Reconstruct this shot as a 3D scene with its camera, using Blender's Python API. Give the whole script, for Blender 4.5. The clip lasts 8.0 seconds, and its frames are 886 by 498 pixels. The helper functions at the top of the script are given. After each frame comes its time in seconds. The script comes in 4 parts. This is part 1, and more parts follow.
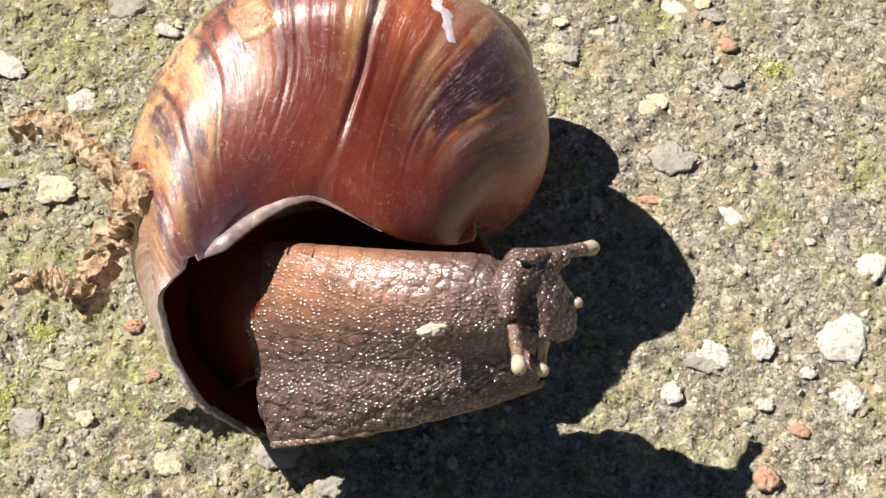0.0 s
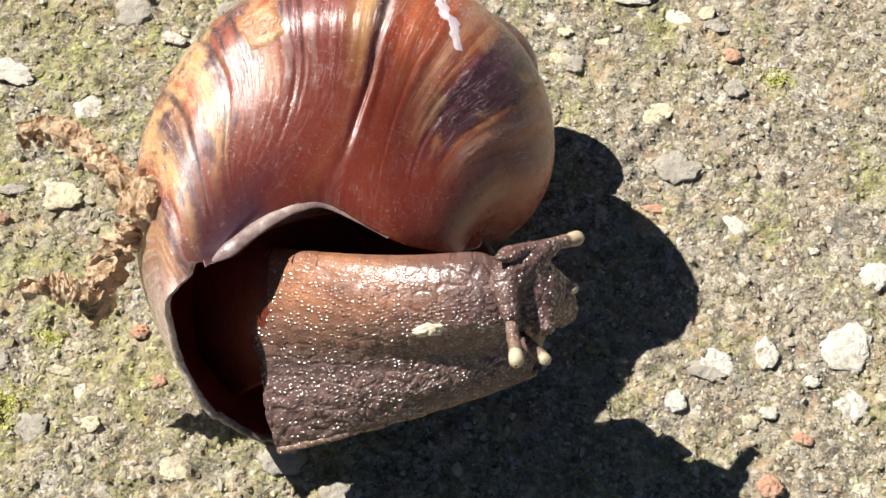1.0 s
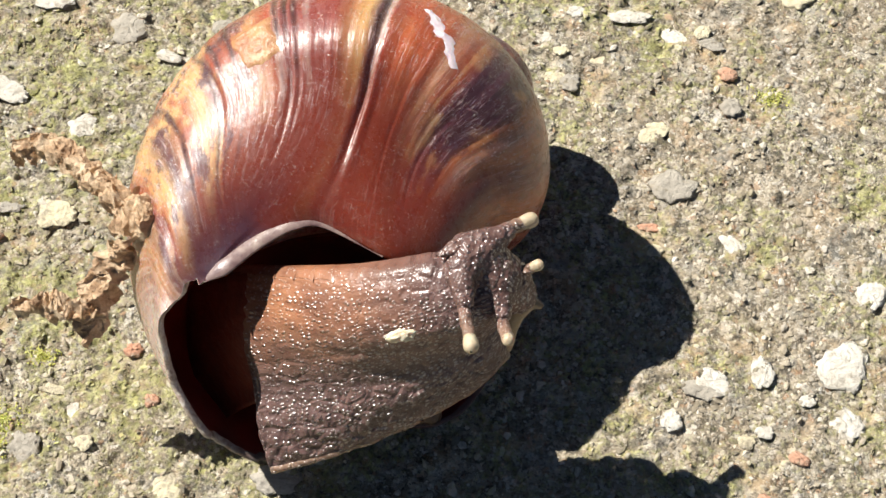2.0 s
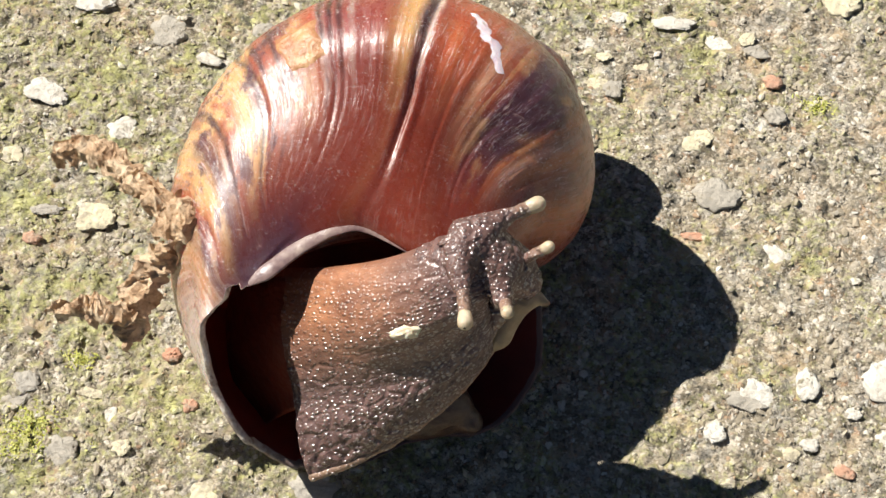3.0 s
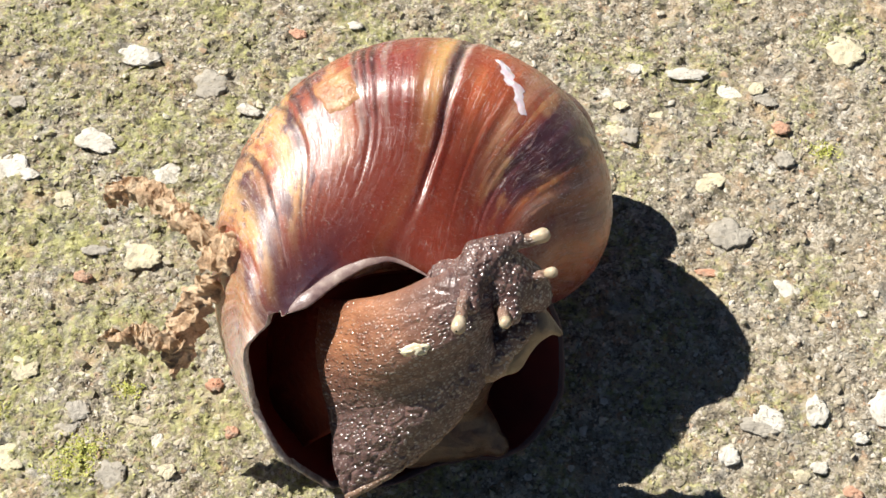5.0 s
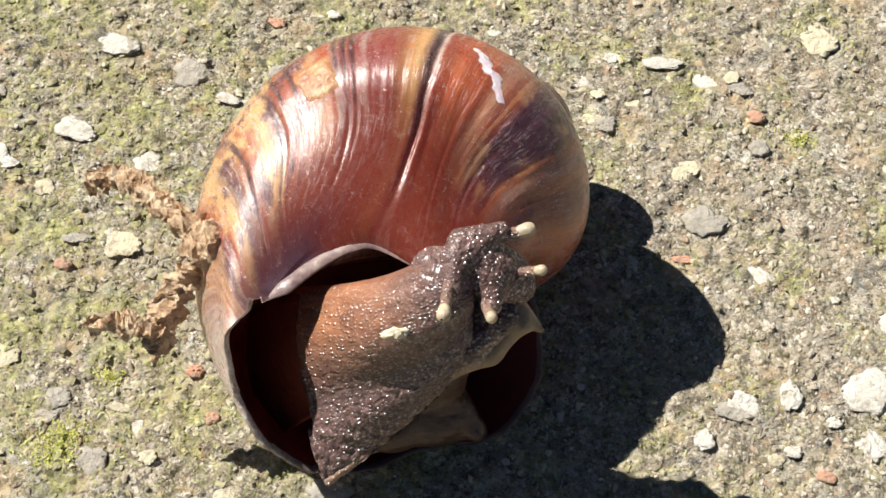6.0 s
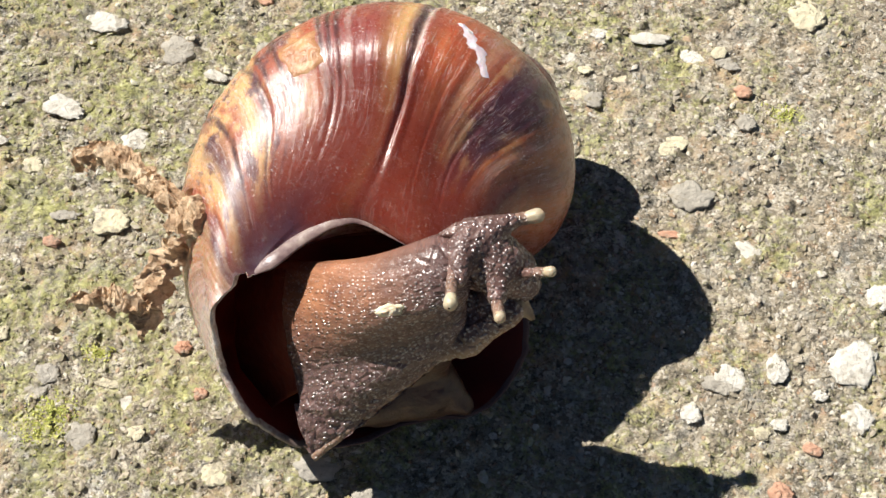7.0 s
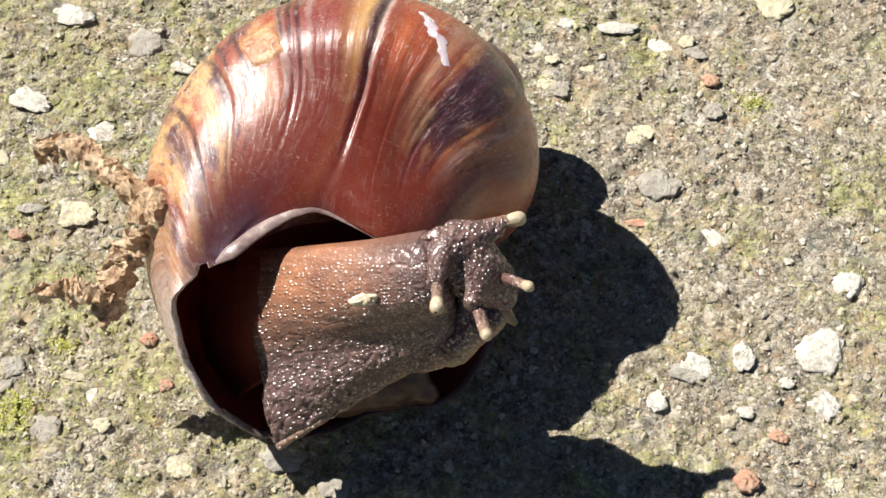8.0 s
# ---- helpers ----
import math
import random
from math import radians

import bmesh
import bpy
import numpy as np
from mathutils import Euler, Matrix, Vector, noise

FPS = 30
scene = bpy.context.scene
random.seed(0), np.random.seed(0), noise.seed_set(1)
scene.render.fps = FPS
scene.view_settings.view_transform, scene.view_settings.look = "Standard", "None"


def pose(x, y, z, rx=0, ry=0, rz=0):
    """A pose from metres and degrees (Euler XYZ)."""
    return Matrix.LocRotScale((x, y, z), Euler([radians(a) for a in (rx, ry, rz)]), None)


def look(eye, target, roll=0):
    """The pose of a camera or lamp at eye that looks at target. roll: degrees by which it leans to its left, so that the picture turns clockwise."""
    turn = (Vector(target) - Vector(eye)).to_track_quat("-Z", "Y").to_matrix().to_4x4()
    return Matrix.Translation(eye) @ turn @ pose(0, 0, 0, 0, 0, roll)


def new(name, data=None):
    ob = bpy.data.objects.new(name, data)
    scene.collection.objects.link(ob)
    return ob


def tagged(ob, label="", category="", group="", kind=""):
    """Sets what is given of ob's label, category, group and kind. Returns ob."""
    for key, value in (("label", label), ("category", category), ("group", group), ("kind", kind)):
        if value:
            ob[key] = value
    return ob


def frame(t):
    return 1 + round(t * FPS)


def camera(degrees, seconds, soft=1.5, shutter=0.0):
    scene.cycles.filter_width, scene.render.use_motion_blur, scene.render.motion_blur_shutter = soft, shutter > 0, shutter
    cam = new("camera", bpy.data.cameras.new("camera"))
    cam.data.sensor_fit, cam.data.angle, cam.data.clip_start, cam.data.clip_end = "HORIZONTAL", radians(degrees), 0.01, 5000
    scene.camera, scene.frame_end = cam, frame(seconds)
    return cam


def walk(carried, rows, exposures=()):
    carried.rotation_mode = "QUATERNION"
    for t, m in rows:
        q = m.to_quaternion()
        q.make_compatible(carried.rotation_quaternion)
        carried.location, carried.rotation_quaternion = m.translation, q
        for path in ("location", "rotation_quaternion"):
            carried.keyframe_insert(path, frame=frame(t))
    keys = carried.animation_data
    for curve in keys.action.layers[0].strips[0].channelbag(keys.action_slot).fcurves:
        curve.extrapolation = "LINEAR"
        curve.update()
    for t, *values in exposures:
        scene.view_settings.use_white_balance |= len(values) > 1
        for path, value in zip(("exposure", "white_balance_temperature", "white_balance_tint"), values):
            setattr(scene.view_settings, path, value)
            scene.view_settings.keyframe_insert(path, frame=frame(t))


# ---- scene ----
cam = camera(31, 8.0)
PATH = [
    (0, (0.04509, -0.07227, 0.17638), (0.03557, 0.01537, 0.0), 1.48),
    (0.5, (0.04475, -0.07222, 0.17688), (0.0353, 0.01609, 0.0), 1.66),
    (1, (0.04431, -0.07329, 0.17674), (0.03481, 0.01634, 0.0), 1.86),
    (1.2, (0.04534, -0.07324, 0.17642), (0.03565, 0.01573, 0.0), 1.70),
    (2.3, (0.0438, -0.07296, 0.17603), (0.03428, 0.01983, 0.0), 2.20),
    (2.5, (0.04322, -0.0728, 0.17552), (0.03301, 0.01933, 0.0), 1.95),
    (3, (0.04214, -0.07266, 0.17444), (0.0299, 0.0192, 0.0), 1.16),
    (3.2, (0.04019, -0.07812, 0.1819), (0.02765, 0.01929, 0.0), 1.39),
    (3.5, (0.0378, -0.08233, 0.18862), (0.02246, 0.02009, 0.0), 1.25),
    (3.7, (0.0369, -0.0835, 0.18616), (0.01912, 0.01993, 0.0), 0.35),
    (4, (0.03722, -0.08489, 0.1831), (0.01574, 0.02025, 0.0), -1.31),
    (4.2, (0.03976, -0.08401, 0.18383), (0.01754, 0.02235, 0.0), -1.80),
    (4.5, (0.04071, -0.08326, 0.1817), (0.02055, 0.02294, 0.0), -1.25),
    (5, (0.04306, -0.08274, 0.18198), (0.02558, 0.02413, 0.0), -0.59),
    (5.2, (0.04342, -0.08228, 0.18254), (0.02661, 0.02475, 0.0), -0.28),
    (6.3, (0.04247, -0.0849, 0.18417), (0.02884, 0.02158, 0.0), 1.08),
    (6.5, (0.0415, -0.0852, 0.18508), (0.02815, 0.02117, 0.0), 1.20),
    (7, (0.04502, -0.08494, 0.18325), (0.03088, 0.01919, 0.0), 0.47),
    (7.5, (0.04824, -0.08434, 0.18157), (0.03415, 0.01785, 0.0), 0.03),
    (8, (0.04907, -0.08524, 0.18248), (0.03545, 0.01831, 0.0), 0.27),
]
walk(cam, [(t, look(eye, target, roll)) for t, eye, target, roll in PATH],
     [(0, 0.69, 6500, 11), (4.5, 0.72, 6490, 11), (6.5, 0.63, 6430, 11), (8, 0.69, 6400, 11)])

# ---- world, sun, exposure ----
SUN_X, SUN_Y = 0.82, -0.33   # length of shadow along x and y for each unit of height
world = bpy.data.worlds.new("world")
scene.world = world
world.use_nodes = True
wn = world.node_tree.nodes
sky = wn.new("ShaderNodeTexSky")
sky.sky_type, sky.sun_disc = "NISHITA", False
sky.altitude, sky.dust_density, sky.ozone_density = 2500, 0.4, 0.6
sun_dir = Vector((-SUN_X, -SUN_Y, 1)).normalized()
sky.sun_elevation = math.asin(sun_dir.z)
sky.sun_rotation = math.atan2(sun_dir.x, sun_dir.y)
world.node_tree.links.new(sky.outputs[0], wn["Background"].inputs[0])
wn["Background"].inputs[1].default_value = 0.026
sun = new("sun", bpy.data.lights.new("sun", "SUN"))
sun.data.energy, sun.data.angle, sun.data.color = 5.0, radians(0.53), (1, 0.95, 0.868)
sun.matrix_world = look(sun_dir * 3, (0, 0, 0))
scene.view_settings.exposure = 0.62

C = 0.01   # all plans below are in centimetres


# ---- materials ----
class Nodes:
    """A small wrapper that builds a node material."""

    def __init__(self, name):
        self.m = bpy.data.materials.new(name)
        self.m.use_nodes = True
        self.t = self.m.node_tree
        self.b = self.t.nodes["Principled BSDF"]

    def add(self, kind, **values):
        n = self.t.nodes.new("ShaderNode" + kind)
        for k, v in values.items():
            if k in n.inputs:
                self.put(v, n.inputs[k])
            else:
                setattr(n, k, v)
        return n

    def put(self, v, socket):
        if isinstance(v, bpy.types.NodeSocket):
            self.t.links.new(v, socket)
        elif isinstance(v, tuple) and len(v) == 3 and socket.type == "RGBA":
            socket.default_value = (*v, 1)
        else:
            socket.default_value = v

    def noise(self, scale, detail=4.0, rough=0.55, vec=None, out=0, dist=0.0):
        n = self.add("TexNoise", Scale=scale, Detail=detail, Roughness=rough, Distortion=dist)
        if vec:
            self.put(vec, n.inputs["Vector"])
        return n.outputs[out]

    def voronoi(self, scale, vec=None, feature="F1", out="Distance", randomness=1.0):
        n = self.add("TexVoronoi", feature=feature, Scale=scale, Randomness=randomness)
        if vec:
            self.put(vec, n.inputs["Vector"])
        return n.outputs[out]

    def ramp(self, fac, *stops, ease="LINEAR"):
        n = self.add("ValToRGB")
        n.color_ramp.interpolation = ease
        e = n.color_ramp.elements
        while len(e) < len(stops):
            e.new(0.5)
        for el, (p, c) in zip(e, stops):
            el.position = p
            el.color = (*c, 1) if isinstance(c, tuple) else (c, c, c, 1)
        self.put(fac, n.inputs[0])
        return n.outputs[0]

    def mix(self, fac, a, b, blend="MIX"):
        n = self.add("Mix", data_type="RGBA", blend_type=blend)
        self.put(fac, n.inputs[0])
        self.put(a, n.inputs[6])
        self.put(b, n.inputs[7])
        return n.outputs[2]

    def math(self, op, a, b=0.0, c=0.0):
        n = self.add("Math", operation=op)
        for v, k in ((a, 0), (b, 1), (c, 2)):
            self.put(v, n.inputs[k])
        return n.outputs[0]

    def bump(self, height, strength, distance, normal=None):
        n = self.add("Bump", Strength=strength, Distance=distance, Height=height)
        if normal:
            self.put(normal, n.inputs["Normal"])
        return n.outputs[0]

    def coord(self, which="Object"):
        return self.add("TexCoord").outputs[which]

    def done(self, color, rough=0.6, normal=None, **more):
        self.put(color, self.b.inputs["Base Color"])
        self.put(rough, self.b.inputs["Roughness"])
        if normal:
            self.put(normal, self.b.inputs["Normal"])
            self.put(normal, self.b.inputs["Coat Normal"])
        for k, v in more.items():
            self.put(v, self.b.inputs[k.replace("_", " ")])
        return self.m

    def let_through(self, share, tint):
        """Let a share of the light through, as thin shell does."""
        glow = self.add("BsdfTranslucent", Color=tint)
        both = self.add("MixShader", Fac=share)
        self.t.links.new(self.b.outputs[0], both.inputs[1])
        self.t.links.new(glow.outputs[0], both.inputs[2])
        self.t.links.new(both.outputs[0], self.t.nodes["Material Output"].inputs[0])
        return self.m


def palette(n, fac):
    """Colours of weathered cement, sand and lichen, dark to light."""
    return n.ramp(fac, (0.0, (0.070, 0.064, 0.048)), (0.18, (0.17, 0.15, 0.105)), (0.38, (0.29, 0.245, 0.17)), (0.55, (0.46, 0.40, 0.30)), (0.68, (0.37, 0.35, 0.31)), (0.80, (0.66, 0.58, 0.44)), (0.92, (0.80, 0.75, 0.63)), (1.0, (0.92, 0.89, 0.82)))


def moss_mask(n, v, low, high):
    """Moss and algae, more of it towards the damp side."""
    lean = n.add("MapRange", Value=n.add("SeparateXYZ", Vector=v).outputs[0])
    for k, e in ((1, -0.04), (2, 0.07), (3, 0.15), (4, 0.03)):
        lean.inputs[k].default_value = e
    patch = n.math("ADD", n.noise(95, 5, 0.68, v), lean.outputs[0])
    patch = n.math("ADD", patch, n.math("MULTIPLY", n.math("SUBTRACT", n.noise(1300, 4, 0.65, v), 0.5), 1.0))
    return n.ramp(patch, (low, 0.0), (high, 1.0))


def moss_green(n, v):
    return n.ramp(n.noise(700, 3, 0.6, v), (0.32, (0.13, 0.135, 0.05)), (0.5, (0.36, 0.365, 0.12)), (0.68, (0.64, 0.63, 0.25)))


def warped(n, v, scale=1100, amount=0.0011):
    w = n.add("VectorMath", operation="SUBTRACT")
    n.put(n.noise(scale, 3, 0.6, v, 1), w.inputs[0])
    w.inputs[1].default_value = (0.5, 0.5, 0.5)
    m = n.add("VectorMath", operation="MULTIPLY_ADD")
    n.put(w.outputs[0], m.inputs[0])
    m.inputs[1].default_value = (amount, amount, amount)
    n.put(v, m.inputs[2])
    return m.outputs[0]


def concrete():
    n = Nodes("weathered_concrete")
    v = n.coord()
    w = warped(n, v)
    base = palette(n, n.ramp(n.noise(320, 6, 0.75, v), (0.28, 0.05), (0.72, 0.85)))
    height = n.noise(500, 6, 0.75, v)
    # lumps and grains of several sizes, each with a colour and height of its own
    for scale, keep, amount in ((330, 0.55, 0.45), (760, 0.35, 0.6), (1700, 0.3, 0.6)):
        pick = n.add("SeparateColor", Color=n.voronoi(scale, w, out="Color")).outputs
        here = n.math("MULTIPLY", n.math("GREATER_THAN", pick[2], keep), amount)
        tint = n.mix(n.math("GREATER_THAN", pick[1], 0.96), palette(n, pick[0]), (0.52, 0.31, 0.18))
        base = n.mix(here, base, tint)
        lump_h = n.math("MULTIPLY", n.math("SUBTRACT", pick[0], n.voronoi(scale, w)), 130.0 / scale)
        height = n.math("ADD", height, lump_h)
    fleck = n.noise(2600, 3, 0.6, v)
    base = n.mix(n.ramp(fleck, (0.585, 0.0), (0.66, 0.9)), base, (0.92, 0.87, 0.77))
    base = n.mix(n.ramp(fleck, (0.33, 0.9), (0.42, 0.0)), base, (0.045, 0.042, 0.034))
    base = n.mix(n.ramp(n.noise(55, 3, 0.6, v), (0.40, 0.0), (0.70, 0.35)), base, (0.42, 0.33, 0.21))
    base = n.mix(n.math("MULTIPLY", moss_mask(n, v, 0.53, 0.76), 0.8), base, moss_green(n, v))
    tan = n.noise(140, 4, 0.65, w)
    base = n.mix(n.ramp(tan, (0.54, 0.0), (0.66, 0.55)), base, (0.58, 0.42, 0.25))
    base = n.mix(n.ramp(n.noise(170, 4, 0.65, v), (0.55, 0.0), (0.68, 0.45)), base, (0.33, 0.335, 0.31))
    dark = n.ramp(n.noise(480, 5, 0.75, v), (0.35, 0.85), (0.47, 0.0))
    base = n.mix(dark, base, (0.055, 0.052, 0.040))
    return n.done(base, 0.93, n.bump(height, 1.0, 0.0010))


def stone(name, light, dark, rough=0.75):
    n = Nodes(name)
    v = n.coord()
    g = n.add("NewGeometry").outputs["Position"]
    c = n.ramp(n.noise(500, 5, 0.65, v), (0.3, dark), (0.65, light))
    c = n.mix(n.ramp(n.noise(1500, 4, 0.7, v), (0.34, 0.4), (0.44, 0.0)), c, tuple(x * 0.5 for x in dark))
    # grime that creeps over the stones from the slab
    c = n.mix(n.ramp(n.noise(420, 5, 0.75, g), (0.53, 0.0), (0.64, 0.8)), c, palette(n, n.noise(1300, 4, 0.7, g)))
    r = n.add("ObjectInfo").outputs["Random"]
    c = n.mix(n.math("MULTIPLY", r, 0.25), c, (0.45, 0.40, 0.30))
    return n.done(c, rough, n.bump(n.noise(1300, 6, 0.75, v), 0.9, 0.0006))


def grain_mat():
    n = Nodes("sand_grains")
    g = n.add("NewGeometry").outputs
    v = n.coord()
    c = n.mix(n.math("GREATER_THAN", g["Random Per Island"], 0.98), palette(n, n.math("MULTIPLY", g["Random Per Island"], 1.02)), (0.50, 0.30, 0.17))
    c = n.mix(0.5, c, palette(n, n.noise(700, 4, 0.7, v)))
    c = n.mix(n.math("MULTIPLY", moss_mask(n, v, 0.56, 0.76), 0.75), c, moss_green(n, v))
    return n.done(c, 0.9, n.bump(n.noise(2400, 4, 0.7, v), 0.7, 0.0003))


def shell_mat():
    n = Nodes("polished_shell")
    uv = n.add("UVMap", uv_map="wind").outputs[0]
    sep = n.add("SeparateXYZ", Vector=uv).outputs
    obj = n.coord()
    wob = n.math("MULTIPLY", n.math("SUBTRACT", n.noise(260, 4, 0.6, obj), 0.5), 0.006)
    along = n.math("ADD", sep[0], wob)
    # growth bands: place along the winding, 0 at the lip, 1 a full turn back
    red, deep, plum = (0.42, 0.070, 0.032), (0.26, 0.048, 0.042), (0.090, 0.036, 0.053)
    gold, rust = (0.74, 0.45, 0.20), (0.36, 0.084, 0.042)
    band = n.ramp(along, (0.0, (0.36, 0.20, 0.13)), (0.05, (0.31, 0.13, 0.085)), (0.085, (0.50, 0.26, 0.12)), (0.100, plum), (0.120, rust), (0.142, gold), (0.158, plum), (0.172, (0.40, 0.19, 0.10)), (0.190, rust), (0.206, gold),
                  (0.217, rust), (0.223, plum), (0.230, rust), (0.270, (0.40, 0.14, 0.07)), (0.283, red), (0.287, (0.52, 0.36, 0.28)), (0.290, deep), (0.335, (0.28, 0.058, 0.040)), (0.346, (0.36, 0.14, 0.06)), (0.359, (0.74, 0.43, 0.16)), (0.366, plum), (0.371, (0.22, 0.16, 0.15)), (0.376, (0.30, 0.062, 0.038)),
                  (0.395, (0.50, 0.110, 0.036)), (0.425, (0.40, 0.095, 0.040)), (0.437, (0.50, 0.24, 0.14)), (0.450, rust), (0.475, (0.20, 0.068, 0.050)))
    far = n.ramp(along, (0.447, gold), (0.456, rust), (0.466, plum), (0.510, plum), (0.522, (0.50, 0.15, 0.05)), (0.536, (0.52, 0.28, 0.22)), (0.548, (0.52, 0.18, 0.07)), (0.568, (0.16, 0.045, 0.045)), (0.585, (0.26, 0.06, 0.035)), (0.61, (0.58, 0.19, 0.06)), (0.64, (0.48, 0.13, 0.04)), (0.68, (0.24, 0.07, 0.05)), (0.85, plum))
    band = n.mix(n.math("GREATER_THAN", along, 0.452), band, far)
    # fine growth lines
    comb = n.add("CombineXYZ", X=n.math("MULTIPLY", along, 90.0), Y=n.math("MULTIPLY", sep[1], 1.6)).outputs[0]
    line = n.noise(3.2, 6, 0.68, comb)
    band = n.mix(n.ramp(line, (0.36, 0.3), (0.46, 0.0)), band, (0.045, 0.016, 0.018))
    band = n.mix(n.ramp(line, (0.60, 0.0), (0.78, 0.25)), band, (0.40, 0.16, 0.09))
    # flames: blotches of gold and plum on the shoulder
    fl = n.add("CombineXYZ", X=n.math("MULTIPLY", along, 16.0), Y=n.math("MULTIPLY", sep[1], 5.0)).outputs[0]
    flame = n.ramp(n.noise(1.6, 5, 0.65, fl), (0.52, 0.0), (0.60, 0.85))
    young = n.ramp(sep[0], (0.08, 0.0), (0.13, 1.0), (0.25, 1.0), (0.285, 0.1), (0.44, 0.15), (0.48, 0.8), (0.52, 0.7), (0.56, 0.4))
    shoulder = n.ramp(sep[1], (0.0, 0.0), (0.30, 1.0), (0.86, 1.0), (0.94, 0.1))
    tawny = n.ramp(sep[0], (0.48, gold), (0.54, (0.58, 0.24, 0.10)))
    band = n.mix(n.math("MULTIPLY", flame, n.math("MULTIPLY", young, shoulder)), band, tawny)
    dusk = n.ramp(n.noise(2.3, 5, 0.7, fl), (0.51, 0.0), (0.59, 0.9))
    band = n.mix(n.math("MULTIPLY", dusk, n.math("MULTIPLY", young, shoulder)), band, plum)
    # old breaks along the growth lines: dark seams, some with a worn pale edge
    for at, wide, tint in ((0.2215, 0.0030, (0.025, 0.012, 0.016)), (0.2335, 0.0014, (0.05, 0.018, 0.02)), (0.2480, 0.0010, (0.06, 0.02, 0.02)), (0.2870, 0.0018, (0.05, 0.018, 0.018)), (0.2945, 0.0014, (0.03, 0.012, 0.012)),
                           (0.3020, 0.0012, (0.04, 0.015, 0.015)), (0.3120, 0.0008, (0.40, 0.26, 0.22)), (0.3690, 0.0026, (0.03, 0.012, 0.012)), (0.3752, 0.0011, (0.62, 0.50, 0.44)), (0.1780, 0.0014, (0.04, 0.015, 0.018))):
        seam = n.ramp(n.math("ABSOLUTE", n.math("SUBTRACT", along, at)), (0.0, 0.95), (wide, 0.0))
        patchy = n.ramp(n.noise(300, 3, 0.6, obj), (0.36, 0.35), (0.52, 1.0))
        band = n.mix(n.math("MULTIPLY", seam, patchy), band, tint)
    # the base is evenly red-brown, plum close to the columella
    deeper = n.math("ADD", sep[1], n.ramp(sep[0], (0.12, 0.0), (0.24, 0.02), (0.30, 0.12), (0.42, 0.12), (0.46, 0.06), (0.53, 0.06), (0.60, 0.10)))
    base = n.ramp(n.math("ADD", deeper, n.math("MULTIPLY", n.math("SUBTRACT", n.noise(180, 4, 0.6, obj), 0.5), 0.12)), (0.06, 0.9), (0.20, 0.0), (0.83, 0.0), (0.95, 0.93))
    band = n.mix(base, band, n.mix(n.ramp(sep[0], (0.10, 1.0), (0.26, 0.0)), (0.21, 0.030, 0.013), (0.080, 0.024, 0.036)))
    stain = n.math("MULTIPLY", n.ramp(sep[0], (0.10, 0.9), (0.27, 0.8), (0.34, 0.0)), n.ramp(sep[1], (0.90, 0.0), (0.985, 1.0)))
    band = n.mix(stain, band, (0.045, 0.022, 0.045))
    # the new shell by the lip is pale and scuffed
    streak = n.math("MULTIPLY", n.ramp(sep[0], (0.02, 0.85), (0.14, 0.0)), n.ramp(line, (0.50, 0.0), (0.60, 1.0)))
    band = n.mix(streak, band, (0.66, 0.50, 0.40))
    fresh = n.math("MULTIPLY", n.ramp(sep[0], (0.0, 1.0), (0.07, 0.0)), n.ramp(n.noise(600, 5, 0.75, obj), (0.34, 0.0), (0.50, 1.0)))
    band = n.mix(fresh, band, (0.80, 0.69, 0.62))
    # worn, pale scratches along the growth lines, a few across them, and specks of dust
    scr = n.add("CombineXYZ", X=n.math("MULTIPLY", along, 260.0), Y=n.math("MULTIPLY", sep[1], 12.0)).outputs[0]
    clump = n.ramp(n.noise(170, 3, 0.6, obj), (0.42, 0.0), (0.62, 1.0))
    worn = n.math("MULTIPLY", n.ramp(n.noise(2.0, 5, 0.72, scr, dist=0.8), (0.545, 0.0), (0.63, 0.9)), n.math("ADD", n.math("MULTIPLY", clump, 0.8), 0.2))
    worn = n.math("MULTIPLY", worn, n.math("SUBTRACT", 1.0, n.math("MULTIPLY", base, 0.8)))
    band = n.mix(worn, band, (0.72, 0.55, 0.52))
    cross = n.math("ABSOLUTE", n.math("SUBTRACT", n.noise(210, 2, 0.5, obj, dist=1.5), 0.5))
    thread = n.math("MULTIPLY", n.ramp(cross, (0.0, 0.7), (0.006, 0.0)), n.ramp(n.noise(330, 2, 0.5, obj), (0.54, 0.0), (0.60, 1.0)))
    thread = n.math("MULTIPLY", thread, n.math("SUBTRACT", 1.0, n.math("MULTIPLY", base, 0.7)))
    band = n.mix(thread, band, (0.60, 0.42, 0.38))
    grit = n.math("ADD", n.noise(3600, 3, 0.6, obj), n.math("MULTIPLY", n.math("SUBTRACT", n.noise(240, 4, 0.65, obj), 0.5), 0.30))
    dust = n.math("MULTIPLY", n.ramp(grit, (0.65, 0.0), (0.69, 0.85)), n.math("SUBTRACT", 1.0, n.math("MULTIPLY", base, 0.75)))
    band = n.mix(dust, band, (0.75, 0.62, 0.56))
    h = n.math("ADD", n.math("MULTIPLY", line, n.math("SUBTRACT", 1.0, base)), n.math("MULTIPLY", n.noise(700, 4, 0.6, obj), 0.35))
    h = n.math("ADD", h, n.math("MULTIPLY", n.math("ADD", worn, dust), 0.6))
    h = n.math("ADD", h, n.math("MULTIPLY", n.noise(2600, 3, 0.6, obj), 0.25))
    rough = n.ramp(n.noise(500, 4, 0.7, obj), (0.3, 0.42), (0.7, 0.55))
    coat = n.ramp(n.noise(900, 4, 0.7, obj), (0.3, 0.22), (0.7, 0.35))
